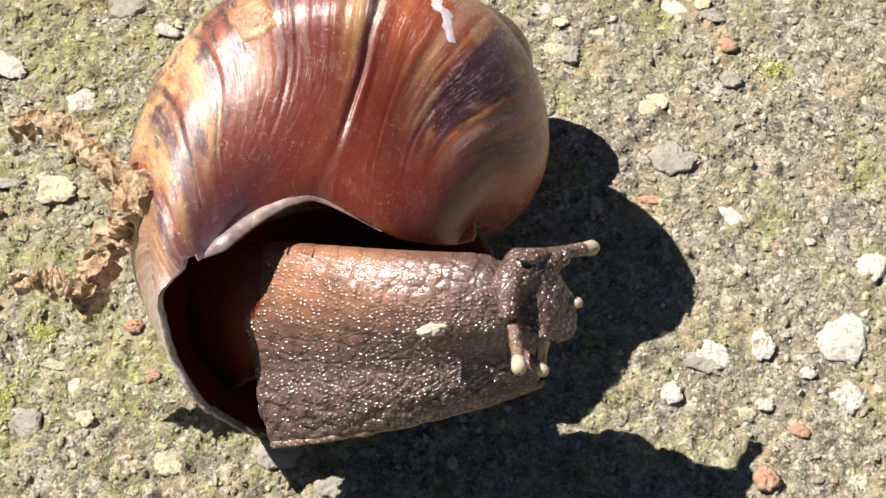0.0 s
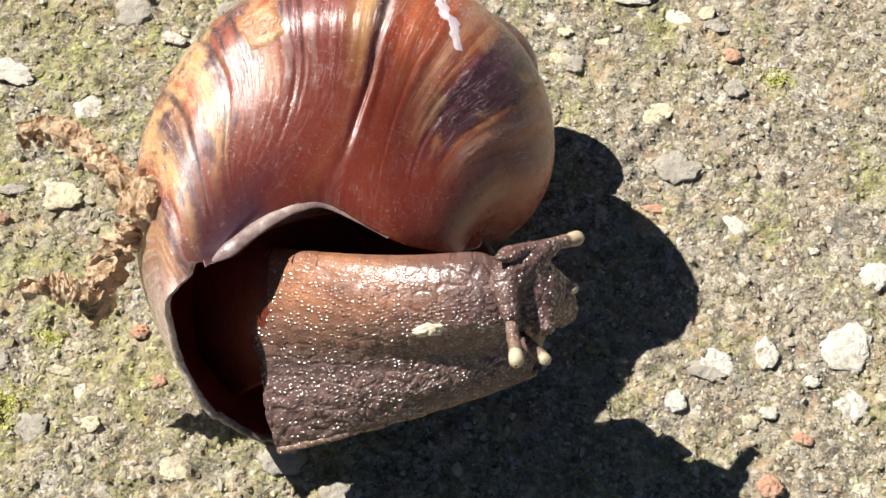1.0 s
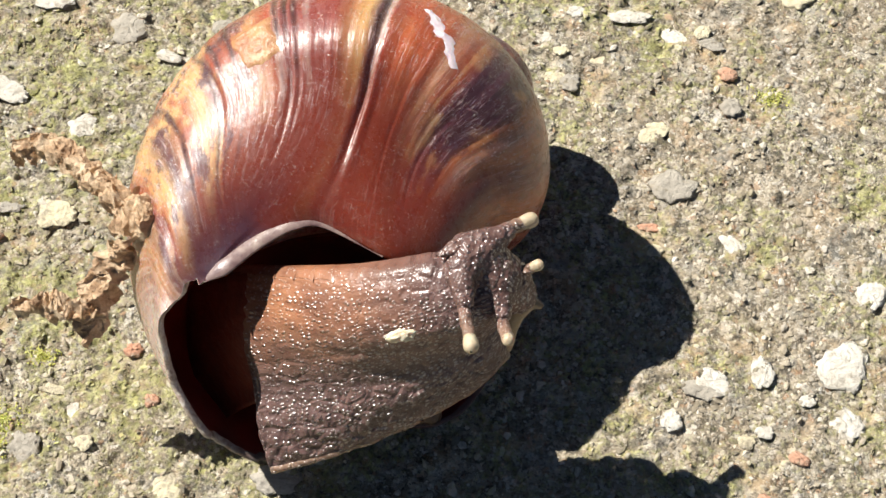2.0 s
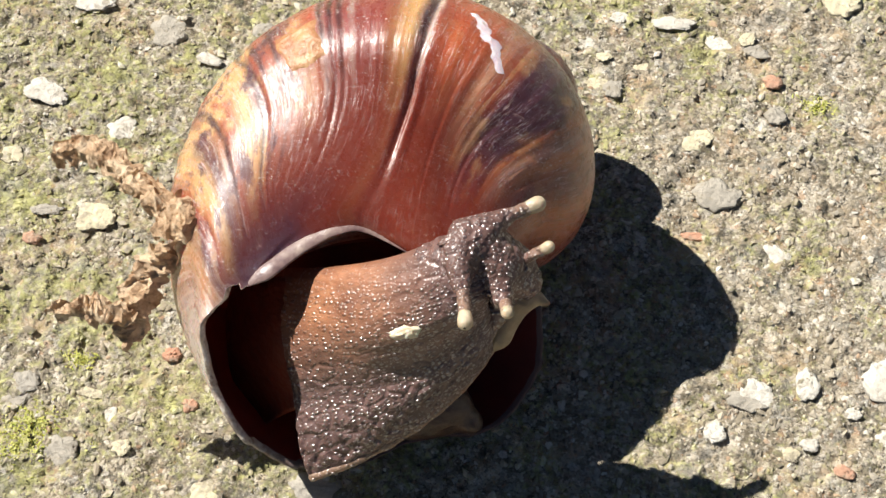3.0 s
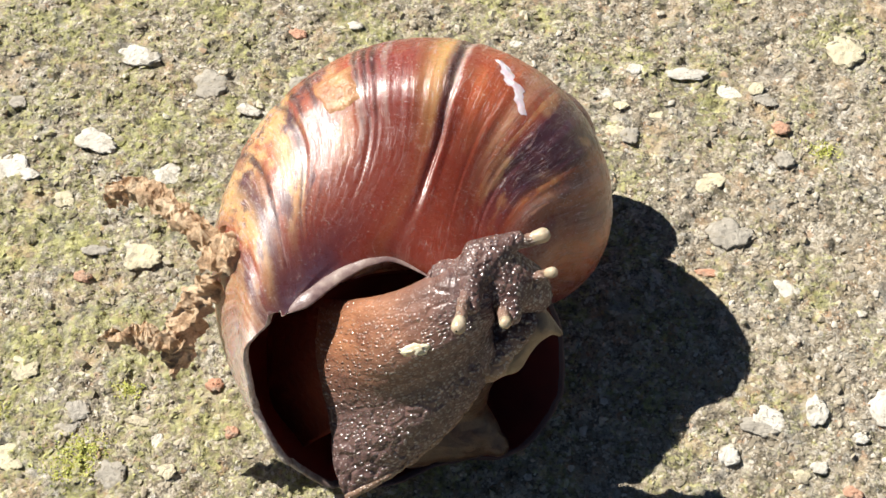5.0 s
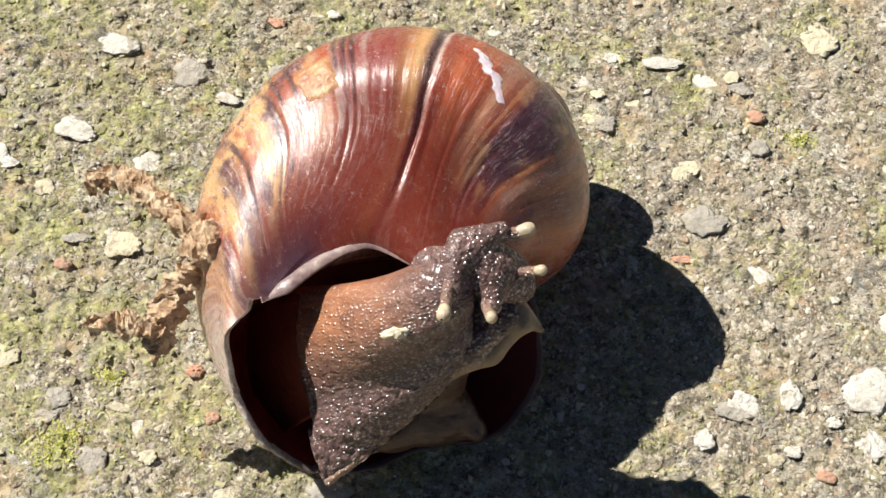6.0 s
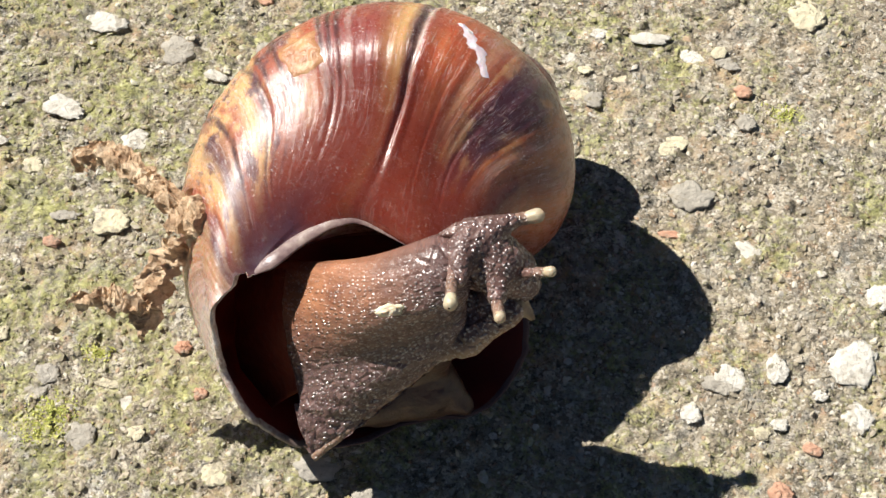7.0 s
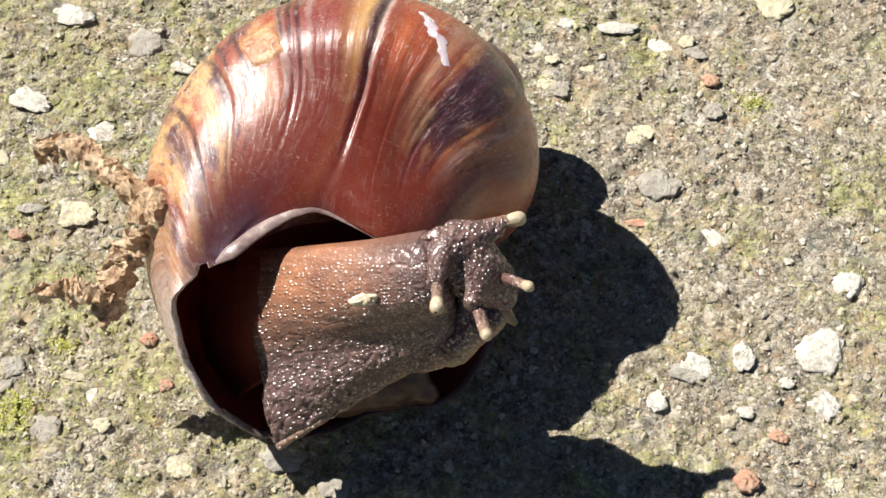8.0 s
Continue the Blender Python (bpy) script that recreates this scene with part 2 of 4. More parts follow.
    n.done(band, rough, n.bump(h, 0.28, 0.0003), Specular_IOR_Level=0.3, Coat_Weight=1.0, Coat_IOR=1.6, Coat_Roughness=coat,
           Subsurface_Weight=0.30, Subsurface_Radius=(1.0, 0.28, 0.12), Subsurface_Scale=0.0045)
    return n.let_through(0.17, (0.92, 0.22, 0.06))


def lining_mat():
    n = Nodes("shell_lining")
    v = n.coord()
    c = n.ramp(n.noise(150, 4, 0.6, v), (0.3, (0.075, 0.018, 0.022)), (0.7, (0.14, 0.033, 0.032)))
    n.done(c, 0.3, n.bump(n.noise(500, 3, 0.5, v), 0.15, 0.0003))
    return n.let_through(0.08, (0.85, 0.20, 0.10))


def lip_mat():
    n = Nodes("chipped_lip")
    v = n.coord()
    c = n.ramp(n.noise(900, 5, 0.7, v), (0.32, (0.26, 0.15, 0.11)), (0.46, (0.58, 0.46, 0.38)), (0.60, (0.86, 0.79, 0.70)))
    # shade on the lower side of the lip is mixed into the colour by tone
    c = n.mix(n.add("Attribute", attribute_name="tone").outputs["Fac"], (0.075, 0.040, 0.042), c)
    return n.done(c, 0.55, n.bump(n.noise(1500, 4, 0.6, v), 0.6, 0.0003))


def callus_mat():
    n = Nodes("columella_callus")
    v = n.coord()
    c = n.ramp(n.noise(450, 5, 0.65, v), (0.32, (0.10, 0.055, 0.060)), (0.5, (0.22, 0.15, 0.14)), (0.70, (0.36, 0.28, 0.24)))
    return n.done(c, 0.35, n.bump(n.noise(1200, 4, 0.6, v), 0.4, 0.0002))


def skin_mat(name, mapped):
    """Wet skin set with small beads, in rows along the neck."""
    n = Nodes(name)
    v = n.coord()
    if mapped:
        flat = n.add("VectorMath", operation="SCALE")
        n.put(n.add("UVMap", uv_map="skin").outputs[0], flat.inputs[0])
        flat.inputs[3].default_value = 0.01
        w = flat.outputs[0]
    else:
        w = v
    w = warped(n, w, 500, 0.0004)
    wide = n.add("VectorMath", operation="MULTIPLY")
    n.put(w, wide.inputs[0])
    wide.inputs[1].default_value = (0.8, 1.25, 1.0) if mapped else (1.2, 1.2, 1.2)
    w = wide.outputs[0]
    tone = n.add("Attribute", attribute_name="tone").outputs["Fac"]
    big = n.add("TexVoronoi", Scale=1450.0, Randomness=0.65 if mapped else 0.8)
    small = n.add("TexVoronoi", Scale=2300.0, Randomness=1.0)
    for t in (big, small):
        n.put(w, t.inputs["Vector"])
    near = n.math("DIVIDE", big.outputs["Distance"], 0.46)
    bead = n.math("MAXIMUM", n.math("SUBTRACT", 1.0, n.math("MULTIPLY", near, near)), 0.0)
    size = n.add("SeparateColor", Color=big.outputs["Color"]).outputs[0]
    bead = n.math("MULTIPLY", bead, n.ramp(size, (0.1, 0.5), (0.8, 1.0)))
    if mapped:      # the back of the neck is smooth
        high = n.add("SeparateXYZ", Vector=n.add("UVMap", uv_map="skin").outputs[0]).outputs[1]
        high = n.math("ADD", high, n.math("MULTIPLY", n.math("SUBTRACT", n.noise(300, 3, 0.6, v), 0.5), 0.5))
        back = n.add("MapRange", Value=high)
        for k, e in ((1, 1.15), (2, 1.40), (3, 1.0), (4, 0.12)):
            back.inputs[k].default_value = e
        bead = n.math("MULTIPLY", bead, back.outputs[0])
    grit = n.ramp(small.outputs["Distance"], (0.0, 1.0), (0.36, 0.0), ease="EASE")
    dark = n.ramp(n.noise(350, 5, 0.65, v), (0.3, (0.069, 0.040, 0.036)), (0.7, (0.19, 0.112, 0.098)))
    # orange of sunlight in translucent flesh, put into the colour where tone is high
    sun_glow = n.ramp(n.noise(260, 4, 0.6, w), (0.3, (0.175, 0.073, 0.042)), (0.7, (0.42, 0.19, 0.096)))
    c = n.mix(tone, dark, sun_glow)
    c = n.mix(n.add("Attribute", attribute_name="rim").outputs["Fac"], c, (0.34, 0.23, 0.155))
    c = n.mix(n.math("MULTIPLY", bead, 0.06), c, (0.42, 0.33, 0.28))
    h = n.math("ADD", bead, n.math("MULTIPLY", grit, 0.28))
    h = n.math("ADD", h, n.math("MULTIPLY", n.noise(420, 3, 0.5, w), 0.6))
    fine = n.math("ADD", n.noise(420, 3, 0.5, w), n.math("MULTIPLY", bead, 0.35))
    fold = n.add("TexVoronoi", Scale=420.0, Randomness=1.0, feature="DISTANCE_TO_EDGE")      # a net of furrows on the darker skin
    n.put(w, fold.inputs["Vector"])
    fold = n.math("MULTIPLY", n.ramp(fold.outputs["Distance"], (0.0, 0.0), (0.20, 1.0), ease="EASE"), n.ramp(tone, (0.1, 0.34), (0.7, 0.05)))
    h, fine = n.math("ADD", h, fold), n.math("ADD", fine, fold)
    n.done(c, 0.55, n.bump(fine, 0.9, 0.0004), Specular_IOR_Level=0.2, Coat_Roughness=0.30, Coat_IOR=3.2,
           Coat_Weight=n.math("MULTIPLY", n.ramp(n.math("MAXIMUM", bead, n.math("MULTIPLY", grit, 0.8)), (0.10, 0.16), (0.32, 1.0)), n.ramp(n.noise(330, 4, 0.65, v), (0.36, 0.45), (0.52, 1.0))),
           Subsurface_Weight=0.08, Subsurface_Radius=(1.0, 0.4, 0.2), Subsurface_Scale=0.0015)
    n.put(n.bump(h, 1.0, 0.00024), n.b.inputs["Coat Normal"])      # the film of slime shows the beads, the flesh below is smoother
    return n.m


def pale_skin(name, low, high, rough=0.35):
    n = Nodes(name)
    v = n.coord()
    c = n.ramp(n.noise(600, 4, 0.6, v), (0.3, low), (0.7, high))
    return n.done(c, rough, n.bump(n.noise(1200, 4, 0.65, v), 0.5, 0.0004), Subsurface_Weight=0.3, Subsurface_Radius=(1.0, 0.6, 0.35), Subsurface_Scale=0.001)


def crust_mat():
    n = Nodes("yellow_crust")
    v = n.coord()
    c = n.ramp(n.noise(420, 5, 0.7, v), (0.30, (0.28, 0.10, 0.045)), (0.5, (0.42, 0.20, 0.08)), (0.70, (0.56, 0.34, 0.16)))
    return n.done(c, 0.4, n.bump(n.noise(900, 4, 0.65, v), 0.7, 0.0005), Coat_Weight=0.35, Coat_Roughness=0.42, Coat_IOR=1.5)


def leaf_mat():
    n = Nodes("dry_leaf")
    v = n.coord()
    c = n.ramp(n.noise(420, 6, 0.7, v), (0.30, (0.32, 0.19, 0.105)), (0.44, (0.60, 0.41, 0.25)), (0.64, (0.86, 0.69, 0.48)))
    c = n.mix(n.ramp(n.noise(1600, 4, 0.7, v), (0.30, 0.6), (0.42, 0.0)), c, (0.08, 0.04, 0.02))
    return n.done(c, 0.85, n.bump(n.noise(1100, 6, 0.75, v), 0.9, 0.0008))


M_CONC, M_GRAIN = concrete(), grain_mat()
M_WHITE = stone("white_stone", (0.88, 0.85, 0.76), (0.74, 0.70, 0.60))
M_CREAM = stone("cream_stone", (0.86, 0.79, 0.55), (0.70, 0.62, 0.42))
M_GREY = stone("grey_stone", (0.58, 0.54, 0.46), (0.34, 0.315, 0.27))
M_RED = stone("brick_chip", (0.74, 0.43, 0.29), (0.58, 0.28, 0.17))
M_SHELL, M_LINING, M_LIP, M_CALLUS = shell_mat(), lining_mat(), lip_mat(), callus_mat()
# neck skin with the mouth's shade and the shell's red glow in its colour
M_ROOT = pale_skin("shaded_root_skin", (0.13, 0.024, 0.013), (0.22, 0.048, 0.022), 0.35)
M_SCAR = pale_skin("worn_scar", (0.52, 0.38, 0.44), (0.86, 0.79, 0.82), 0.45)
M_CRUST = crust_mat()
M_SKIN, M_NECK = skin_mat("wet_head_skin", False), skin_mat("wet_neck_skin", True)
M_SOLE = pale_skin("pale_sole", (0.25, 0.175, 0.105), (0.38, 0.28, 0.175))
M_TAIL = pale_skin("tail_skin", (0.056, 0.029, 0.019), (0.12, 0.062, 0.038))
M_EYE = pale_skin("eye_bulb", (0.43, 0.35, 0.24), (0.60, 0.51, 0.36), 0.25)
M_PUPIL = pale_skin("pupil", (0.02, 0.015, 0.01), (0.03, 0.02, 0.012), 0.2)
M_FLAKE = pale_skin("pale_flake", (0.62, 0.54, 0.36), (0.80, 0.74, 0.58), 0.5)
M_LEAF = leaf_mat()


def moss_mat():
    n = Nodes("bright_moss")
    g = n.add("NewGeometry").outputs
    c = n.ramp(g["Random Per Island"], (0.0, (0.34, 0.36, 0.08)), (0.5, (0.58, 0.60, 0.14)), (1.0, (0.78, 0.78, 0.30)))
    c = n.mix(n.math("MULTIPLY", n.noise(900, 3, 0.6, n.coord()), 0.4), c, (0.18, 0.17, 0.07))
    return n.done(c, 0.85, Subsurface_Weight=0.2, Subsurface_Radius=(0.6, 1.0, 0.2), Subsurface_Scale=0.0004)


M_MOSS = moss_mat()


# ---- mesh helpers ----
def grid_mesh(name, rows, close=False, flip=False):
    """A sheet through rows of points, in centimetres."""
    n, m = len(rows), len(rows[0])
    verts = [tuple(C * c for c in p) for row in rows for p in row]
    faces = []
    for i in range(n - 1):
        for j in range(m if close else m - 1):
            k = (j + 1) % m
            f = (i * m + j, i * m + k, (i + 1) * m + k, (i + 1) * m + j)
            faces.append(f[::-1] if flip else f)
    me = bpy.data.meshes.new(name)
    me.from_pydata(verts, [], faces)
    me.shade_smooth()
    return me


def part(name, me, material, parent, label="", m=None):
    ob = new(name, me)
    if material and not me.materials:
        me.materials.append(material)
    ob.parent = parent
    if m:
        ob.matrix_basis = m
    if label:
        ob["label"] = label
    return ob


def place(p):
    return Matrix.Translation(Vector(p) * C)


def lump(name, radii, seed, rough=0.12, rings=18, segs=26, freq=2.2):
    """A rounded, uneven lump with the given radii."""
    off = Vector((seed * 7.3, seed * 3.1, seed * 1.7))
    rows = []
    for i in range(rings + 1):
        a = math.pi * i / rings
        row = []
        for j in range(segs):
            b = 2 * math.pi * j / segs
            d = Vector((math.sin(a) * math.cos(b), math.sin(a) * math.sin(b), math.cos(a)))
            k = 1 + rough * (noise.noise(d * freq + off) + 0.5 * noise.noise(d * freq * 2.3 + off))
            row.append(Vector((d.x * radii[0], d.y * radii[1], d.z * radii[2])) * k)
        rows.append(row)
    return grid_mesh(name, rows, True)


# ---- the slab ----
def ground_height(x, y):
    p = Vector((x, y, 0))
    h = 0.05 * noise.noise(p * 0.9) + 0.055 * noise.noise(p * 2.6) + 0.045 * noise.noise(p * 5.5)
    h += 0.045 * noise.noise(p * 10.0)
    pit = noise.noise(p * 4.1 + Vector((9, 2, 5)))
    if pit > 0.35:
        h -= 0.18 * (pit - 0.35)
    return h - 0.03


def build_ground():
    far = [3, 6, 15, 60, 300, 2000, 40000]
    xs = [-5.0 - d for d in reversed(far)] + [-5 + 0.045 * i for i in range(334)] + [10.03 + d for d in far]
    ys = [-4.0 - d for d in reversed(far)] + [-4 + 0.045 * i for i in range(258)] + [7.6 + d for d in far]
    rows = [[(x, y, ground_height(x, y) if -5 <= x <= 10.1 and -4 <= y <= 7.6 else -0.03) for x in xs] for y in ys]
    g = new("ground", grid_mesh("ground", rows))
    g.data.materials.append(M_CONC)
    tagged(g, "weathered sunlit concrete slab with moss and sand grains", "ground", kind="structure")


def scatter_grains():
    """Sand and fine gravel that stands out of the worn cement."""
    rng = np.random.default_rng(5)
    base = bmesh.new()
    bmesh.ops.create_icosphere(base, subdivisions=1, radius=1)
    bv = np.array([v.co[:] for v in base.verts])
    bf = np.array([[v.index for v in f.verts] for f in base.faces])
    base.free()
    verts, faces, n = [], [], 30000
    size = 0.018 * np.exp(rng.normal(0, 0.5, n)).clip(0.4, 3.0)
    for k in range(n):
        x, y = rng.uniform(-4.6, 9.8), rng.uniform(-3.6, 7.3)
        r = size[k] * np.array([rng.uniform(0.8, 1.7), rng.uniform(0.7, 1.2), rng.uniform(0.45, 0.8)])
        a = rng.uniform(0, 6.28)
        p = bv * (1 + rng.normal(0, 0.26, (len(bv), 1))) * r
        c, s = math.cos(a), math.sin(a)
        p = np.stack([p[:, 0] * c - p[:, 1] * s + x, p[:, 0] * s + p[:, 1] * c + y, p[:, 2] + ground_height(x, y) - 0.1 * r[2]], 1)
        faces.append(bf + k * len(bv))
        verts.append(p)
    me = bpy.data.meshes.new("sand_grains")
    me.from_pydata((np.concatenate(verts) * C).tolist(), [], np.concatenate(faces).tolist())
    ob = new("sand_grains", me)
    me.materials.append(M_GRAIN)
    tagged(ob, "loose and embedded sand grains on the concrete", "sand", kind="stuff")


# ---- shell ----
Q = dict(R=3.9754, lw=0.8022, rc=0.3698, ra=0.3327, rb=0.4045, tilt=-0.3986, hc=0.9303, lean=2.0360, az=-0.3842, el=0.7033, ro=4.0555, x=3.6429, y=3.8361, z=-0.0613)
SPIRE = Vector((0.30, 0.50, 0.60))


def shell_frame():
    az, el, ro = Q["az"], Q["el"], Q["ro"]
    a = Vector((math.cos(el) * math.sin(az), -math.cos(el) * math.cos(az), math.sin(el)))
    e1 = Vector((0, 0, 1)).cross(a).normalized()
    e2 = a.cross(e1)
    x = math.cos(ro) * e1 + math.sin(ro) * e2
    m = Matrix((x, a.cross(x), a)).transposed().to_4x4()
    m.translation = Vector((Q["x"], Q["y"], Q["z"]))
    return m


SHELL_M = shell_frame()


def profile(psi, swell):
    c, s = math.cos(psi) * swell, math.sin(psi) * swell
    ct, st = math.cos(Q["tilt"]), math.sin(Q["tilt"])
    return Q["rc"] + Q["ra"] * c * ct - Q["rb"] * s * st, Q["hc"] + Q["ra"] * c * st + Q["rb"] * s * ct


def tube_at(u, psi, swell, lift):
    """A point of the plain spiral tube, in the world."""
    k = Q["lw"] / (2 * math.pi)
    deg = math.degrees(psi)
    g = min(max((110 - deg) / 200, 0), 1)
    if deg < -90:      # the inner side of the mouth runs back along the whorl before
        f = (-90 - deg) / 90
        g = 1 - f * f * (3 - 2 * f)
    th = u + Q["lean"] * g * math.exp(u / 1.2)
    r, h = profile(psi, swell)
    flare = 0.05 * math.exp(u / 0.22) * max(0, math.cos(psi - radians(85)))
    sc = Q["R"] * math.exp(k * th) * (1 + flare + lift)
    w = min(max((-u - 3.6) / 7, 0), 1)
    return SHELL_M @ Vector((sc * r * math.cos(th), sc * r * math.sin(th), sc * h)) + SPIRE * w


# the edge at which the base of the whorl meets the columella: place along the winding, point
EDGE = [
    (-0.2, Vector((1.46, -0.05, 2.72))), (-0.5, Vector((1.66, 0.18, 2.74))), (-0.85, Vector((1.87, 0.36, 2.77))), (-1.4, Vector((2.08, 0.48, 2.80))),
    (-2.2, Vector((2.38, 0.54, 2.77))), 
    (-2.8, Vector((3.06, 0.34, 2.60))), (-3.5, Vector((3.41, 0.38, 2.40))), (-4.3, Vector((3.82, 0.56, 2.12))), (-5.2, Vector((4.29, 1.04, 1.75))), (-6.2, Vector((4.56, 1.66, 1.50))),
]


def edge_at(u):
    j = 0
    while j < len(EDGE) - 2 and u < EDGE[j + 1][0]:
        j += 1
    f = min(max((EDGE[j][0] - u) / (EDGE[j][0] - EDGE[j + 1][0]), 0), 1)
    p0, p1, p2, p3 = (EDGE[min(max(j + d, 0), len(EDGE) - 1)][1] for d in (-1, 0, 1, 2))
    return 0.5 * (2 * p1 + (p2 - p0) * f + (2 * p0 - 5 * p1 + 4 * p2 - p3) * f * f + (3 * p1 - p0 - 3 * p2 + p3) * f ** 3)


BEND = 98
SWOLLEN = Vector((0.2, -0.45, 0.87))      # the last half whorl swells this way above the mouth


# how far the mouth's edge is drawn in or out, by the angle round the tube: degrees, along x, along y
DRAWN = ((-90, 0, 0), (-55, 0.06, 0), (-40, 0.16, 0.02), (-30, 0.18, 0.08), (-20, 0.14, 0.02), (-10, 0.14, 0.14), (0, 0.10, 0.36), (10, 0.08, 0.42), (20, 0.08, 0.30), (30, 0.08, 0.22),
         (40, 0.15, 0.17), (50, 0.19, 0.17), (60, 0.22, 0.14), (70, 0.24, 0.16), (80, 0.25, 0.14), (90, 0.22, 0.10), (100, 0.15, 0.04), (120, 0.06, 0), (150, 0, 0))


def drawn_in(u, psi):
    d = math.degrees(psi)
    if not DRAWN[0][0] < d < DRAWN[-1][0] or u < -3:
        return Vector((0, 0, 0))
    j = max(i for i, e in enumerate(DRAWN) if e[0] <= d)
    (d0, x0, y0), (d1, x1, y1) = DRAWN[j], DRAWN[min(j + 1, len(DRAWN) - 1)]
    f = (d - d0) / (d1 - d0) if d1 > d0 else 0
    return Vector((x0 + (x1 - x0) * f, y0 + (y1 - y0) * f, 0)) * math.exp(u / 0.30)


def shell_at(u, psi, swell=1.0, lift=0.0):
    """A point of the shell: u winds back from the lip (0), psi runs round the tube from the columella."""
    p = tube_at(u, psi, swell, lift)
    turn = math.degrees(psi) % 360
    flat = math.exp(-((u + 1.05) / 0.6) ** 2)      # the last whorl is flatter by the mouth
    old = min(max((-u - 2.8) / 1.2, 0), 1)
    bend = BEND - 14 * flat - 30 * old * old * (3 - 2 * old)
    if bend < turn < 262:      # behind the lip the base closes on the columella: no open umbilicus
        w = 1 - min(max((-u - 4.6) / 0.9, 0), 1)
        w = w * w * (3 - 2 * w)
        if w > 0:
            out = SHELL_M.to_3x3() @ Vector((0, 0, 1))
            end = edge_at(u) - out * (2.2 * (1 - swell))
            if turn < 198:
                e = tube_at(u, radians(bend), swell, lift)
                t = (e - tube_at(u, radians(bend - 5), swell, lift)).normalized()
                gap = end - e
                m0, m1 = t * gap.length * (1.2 + 0.35 * flat - 0.25 * old), (gap - out * gap.dot(out)) * 0.8 - out * gap.length * 0.25
                f = (turn - bend) / (198 - bend)
                q = e * (2 * f ** 3 - 3 * f * f + 1) + m0 * (f ** 3 - 2 * f * f + f) + end * (3 * f * f - 2 * f ** 3) + m1 * (f ** 3 - f * f)
            else:
                q = end.lerp(p, (turn - 198) / 64)
            p = p.lerp(q, w)
    side = (math.degrees(psi) - 122) / 40
    return p + drawn_in(u, psi) + SWOLLEN * (0.24 * math.exp(-((u + 0.3) / 0.5) ** 2 - side * side))


def growth(u, psi):
    """Place along the winding at which the shell at this point was laid down; growth lines curve towards the columella."""
    deg = math.degrees(psi)
    deg = deg + 360 if deg < -140 else deg
    f = min(max((deg - 70) / 86, 0), 1.3)
    return u - min(max(0.09 + 0.47 * (u + 2.23), 0), 0.65) * f ** 1.6


GROOVES = ((-2.335, 0.026, 0.022), (-1.41, 0.012, 0.020), (-1.85, 0.010, 0.012), (-1.90, 0.005, 0.010), (-1.12, 0.006, 0.014), (-0.75, 0.008, 0.03), (-2.62, 0.004, 0.012), (-3.00, 0.004, 0.02))


def relief(u, psi):
    g = growth(u, psi)
    plain = 1 - min(max((math.degrees(psi) - 95) / 45, 0), 1)
    lift = plain * (0.004 * noise.noise(Vector((g * 9, psi * 0.7, 1))) + 0.0022 * noise.noise(Vector((g * 26, psi * 1.2, 4))))
    for at, deep, wide in GROOVES:
        d = g - at + 0.015 * noise.noise(Vector((psi * 2, at * 5, 0)))
        if abs(d) < 4 * wide:
            fade = min(max((172 - math.degrees(psi)) / 40, 0), 1)
            lift -= fade * (deep * 0.5 * math.exp(-(d / wide) ** 2) - deep * 0.15 * math.exp(-((d + 2 * wide) / (1.5 * wide)) ** 2))
    return lift


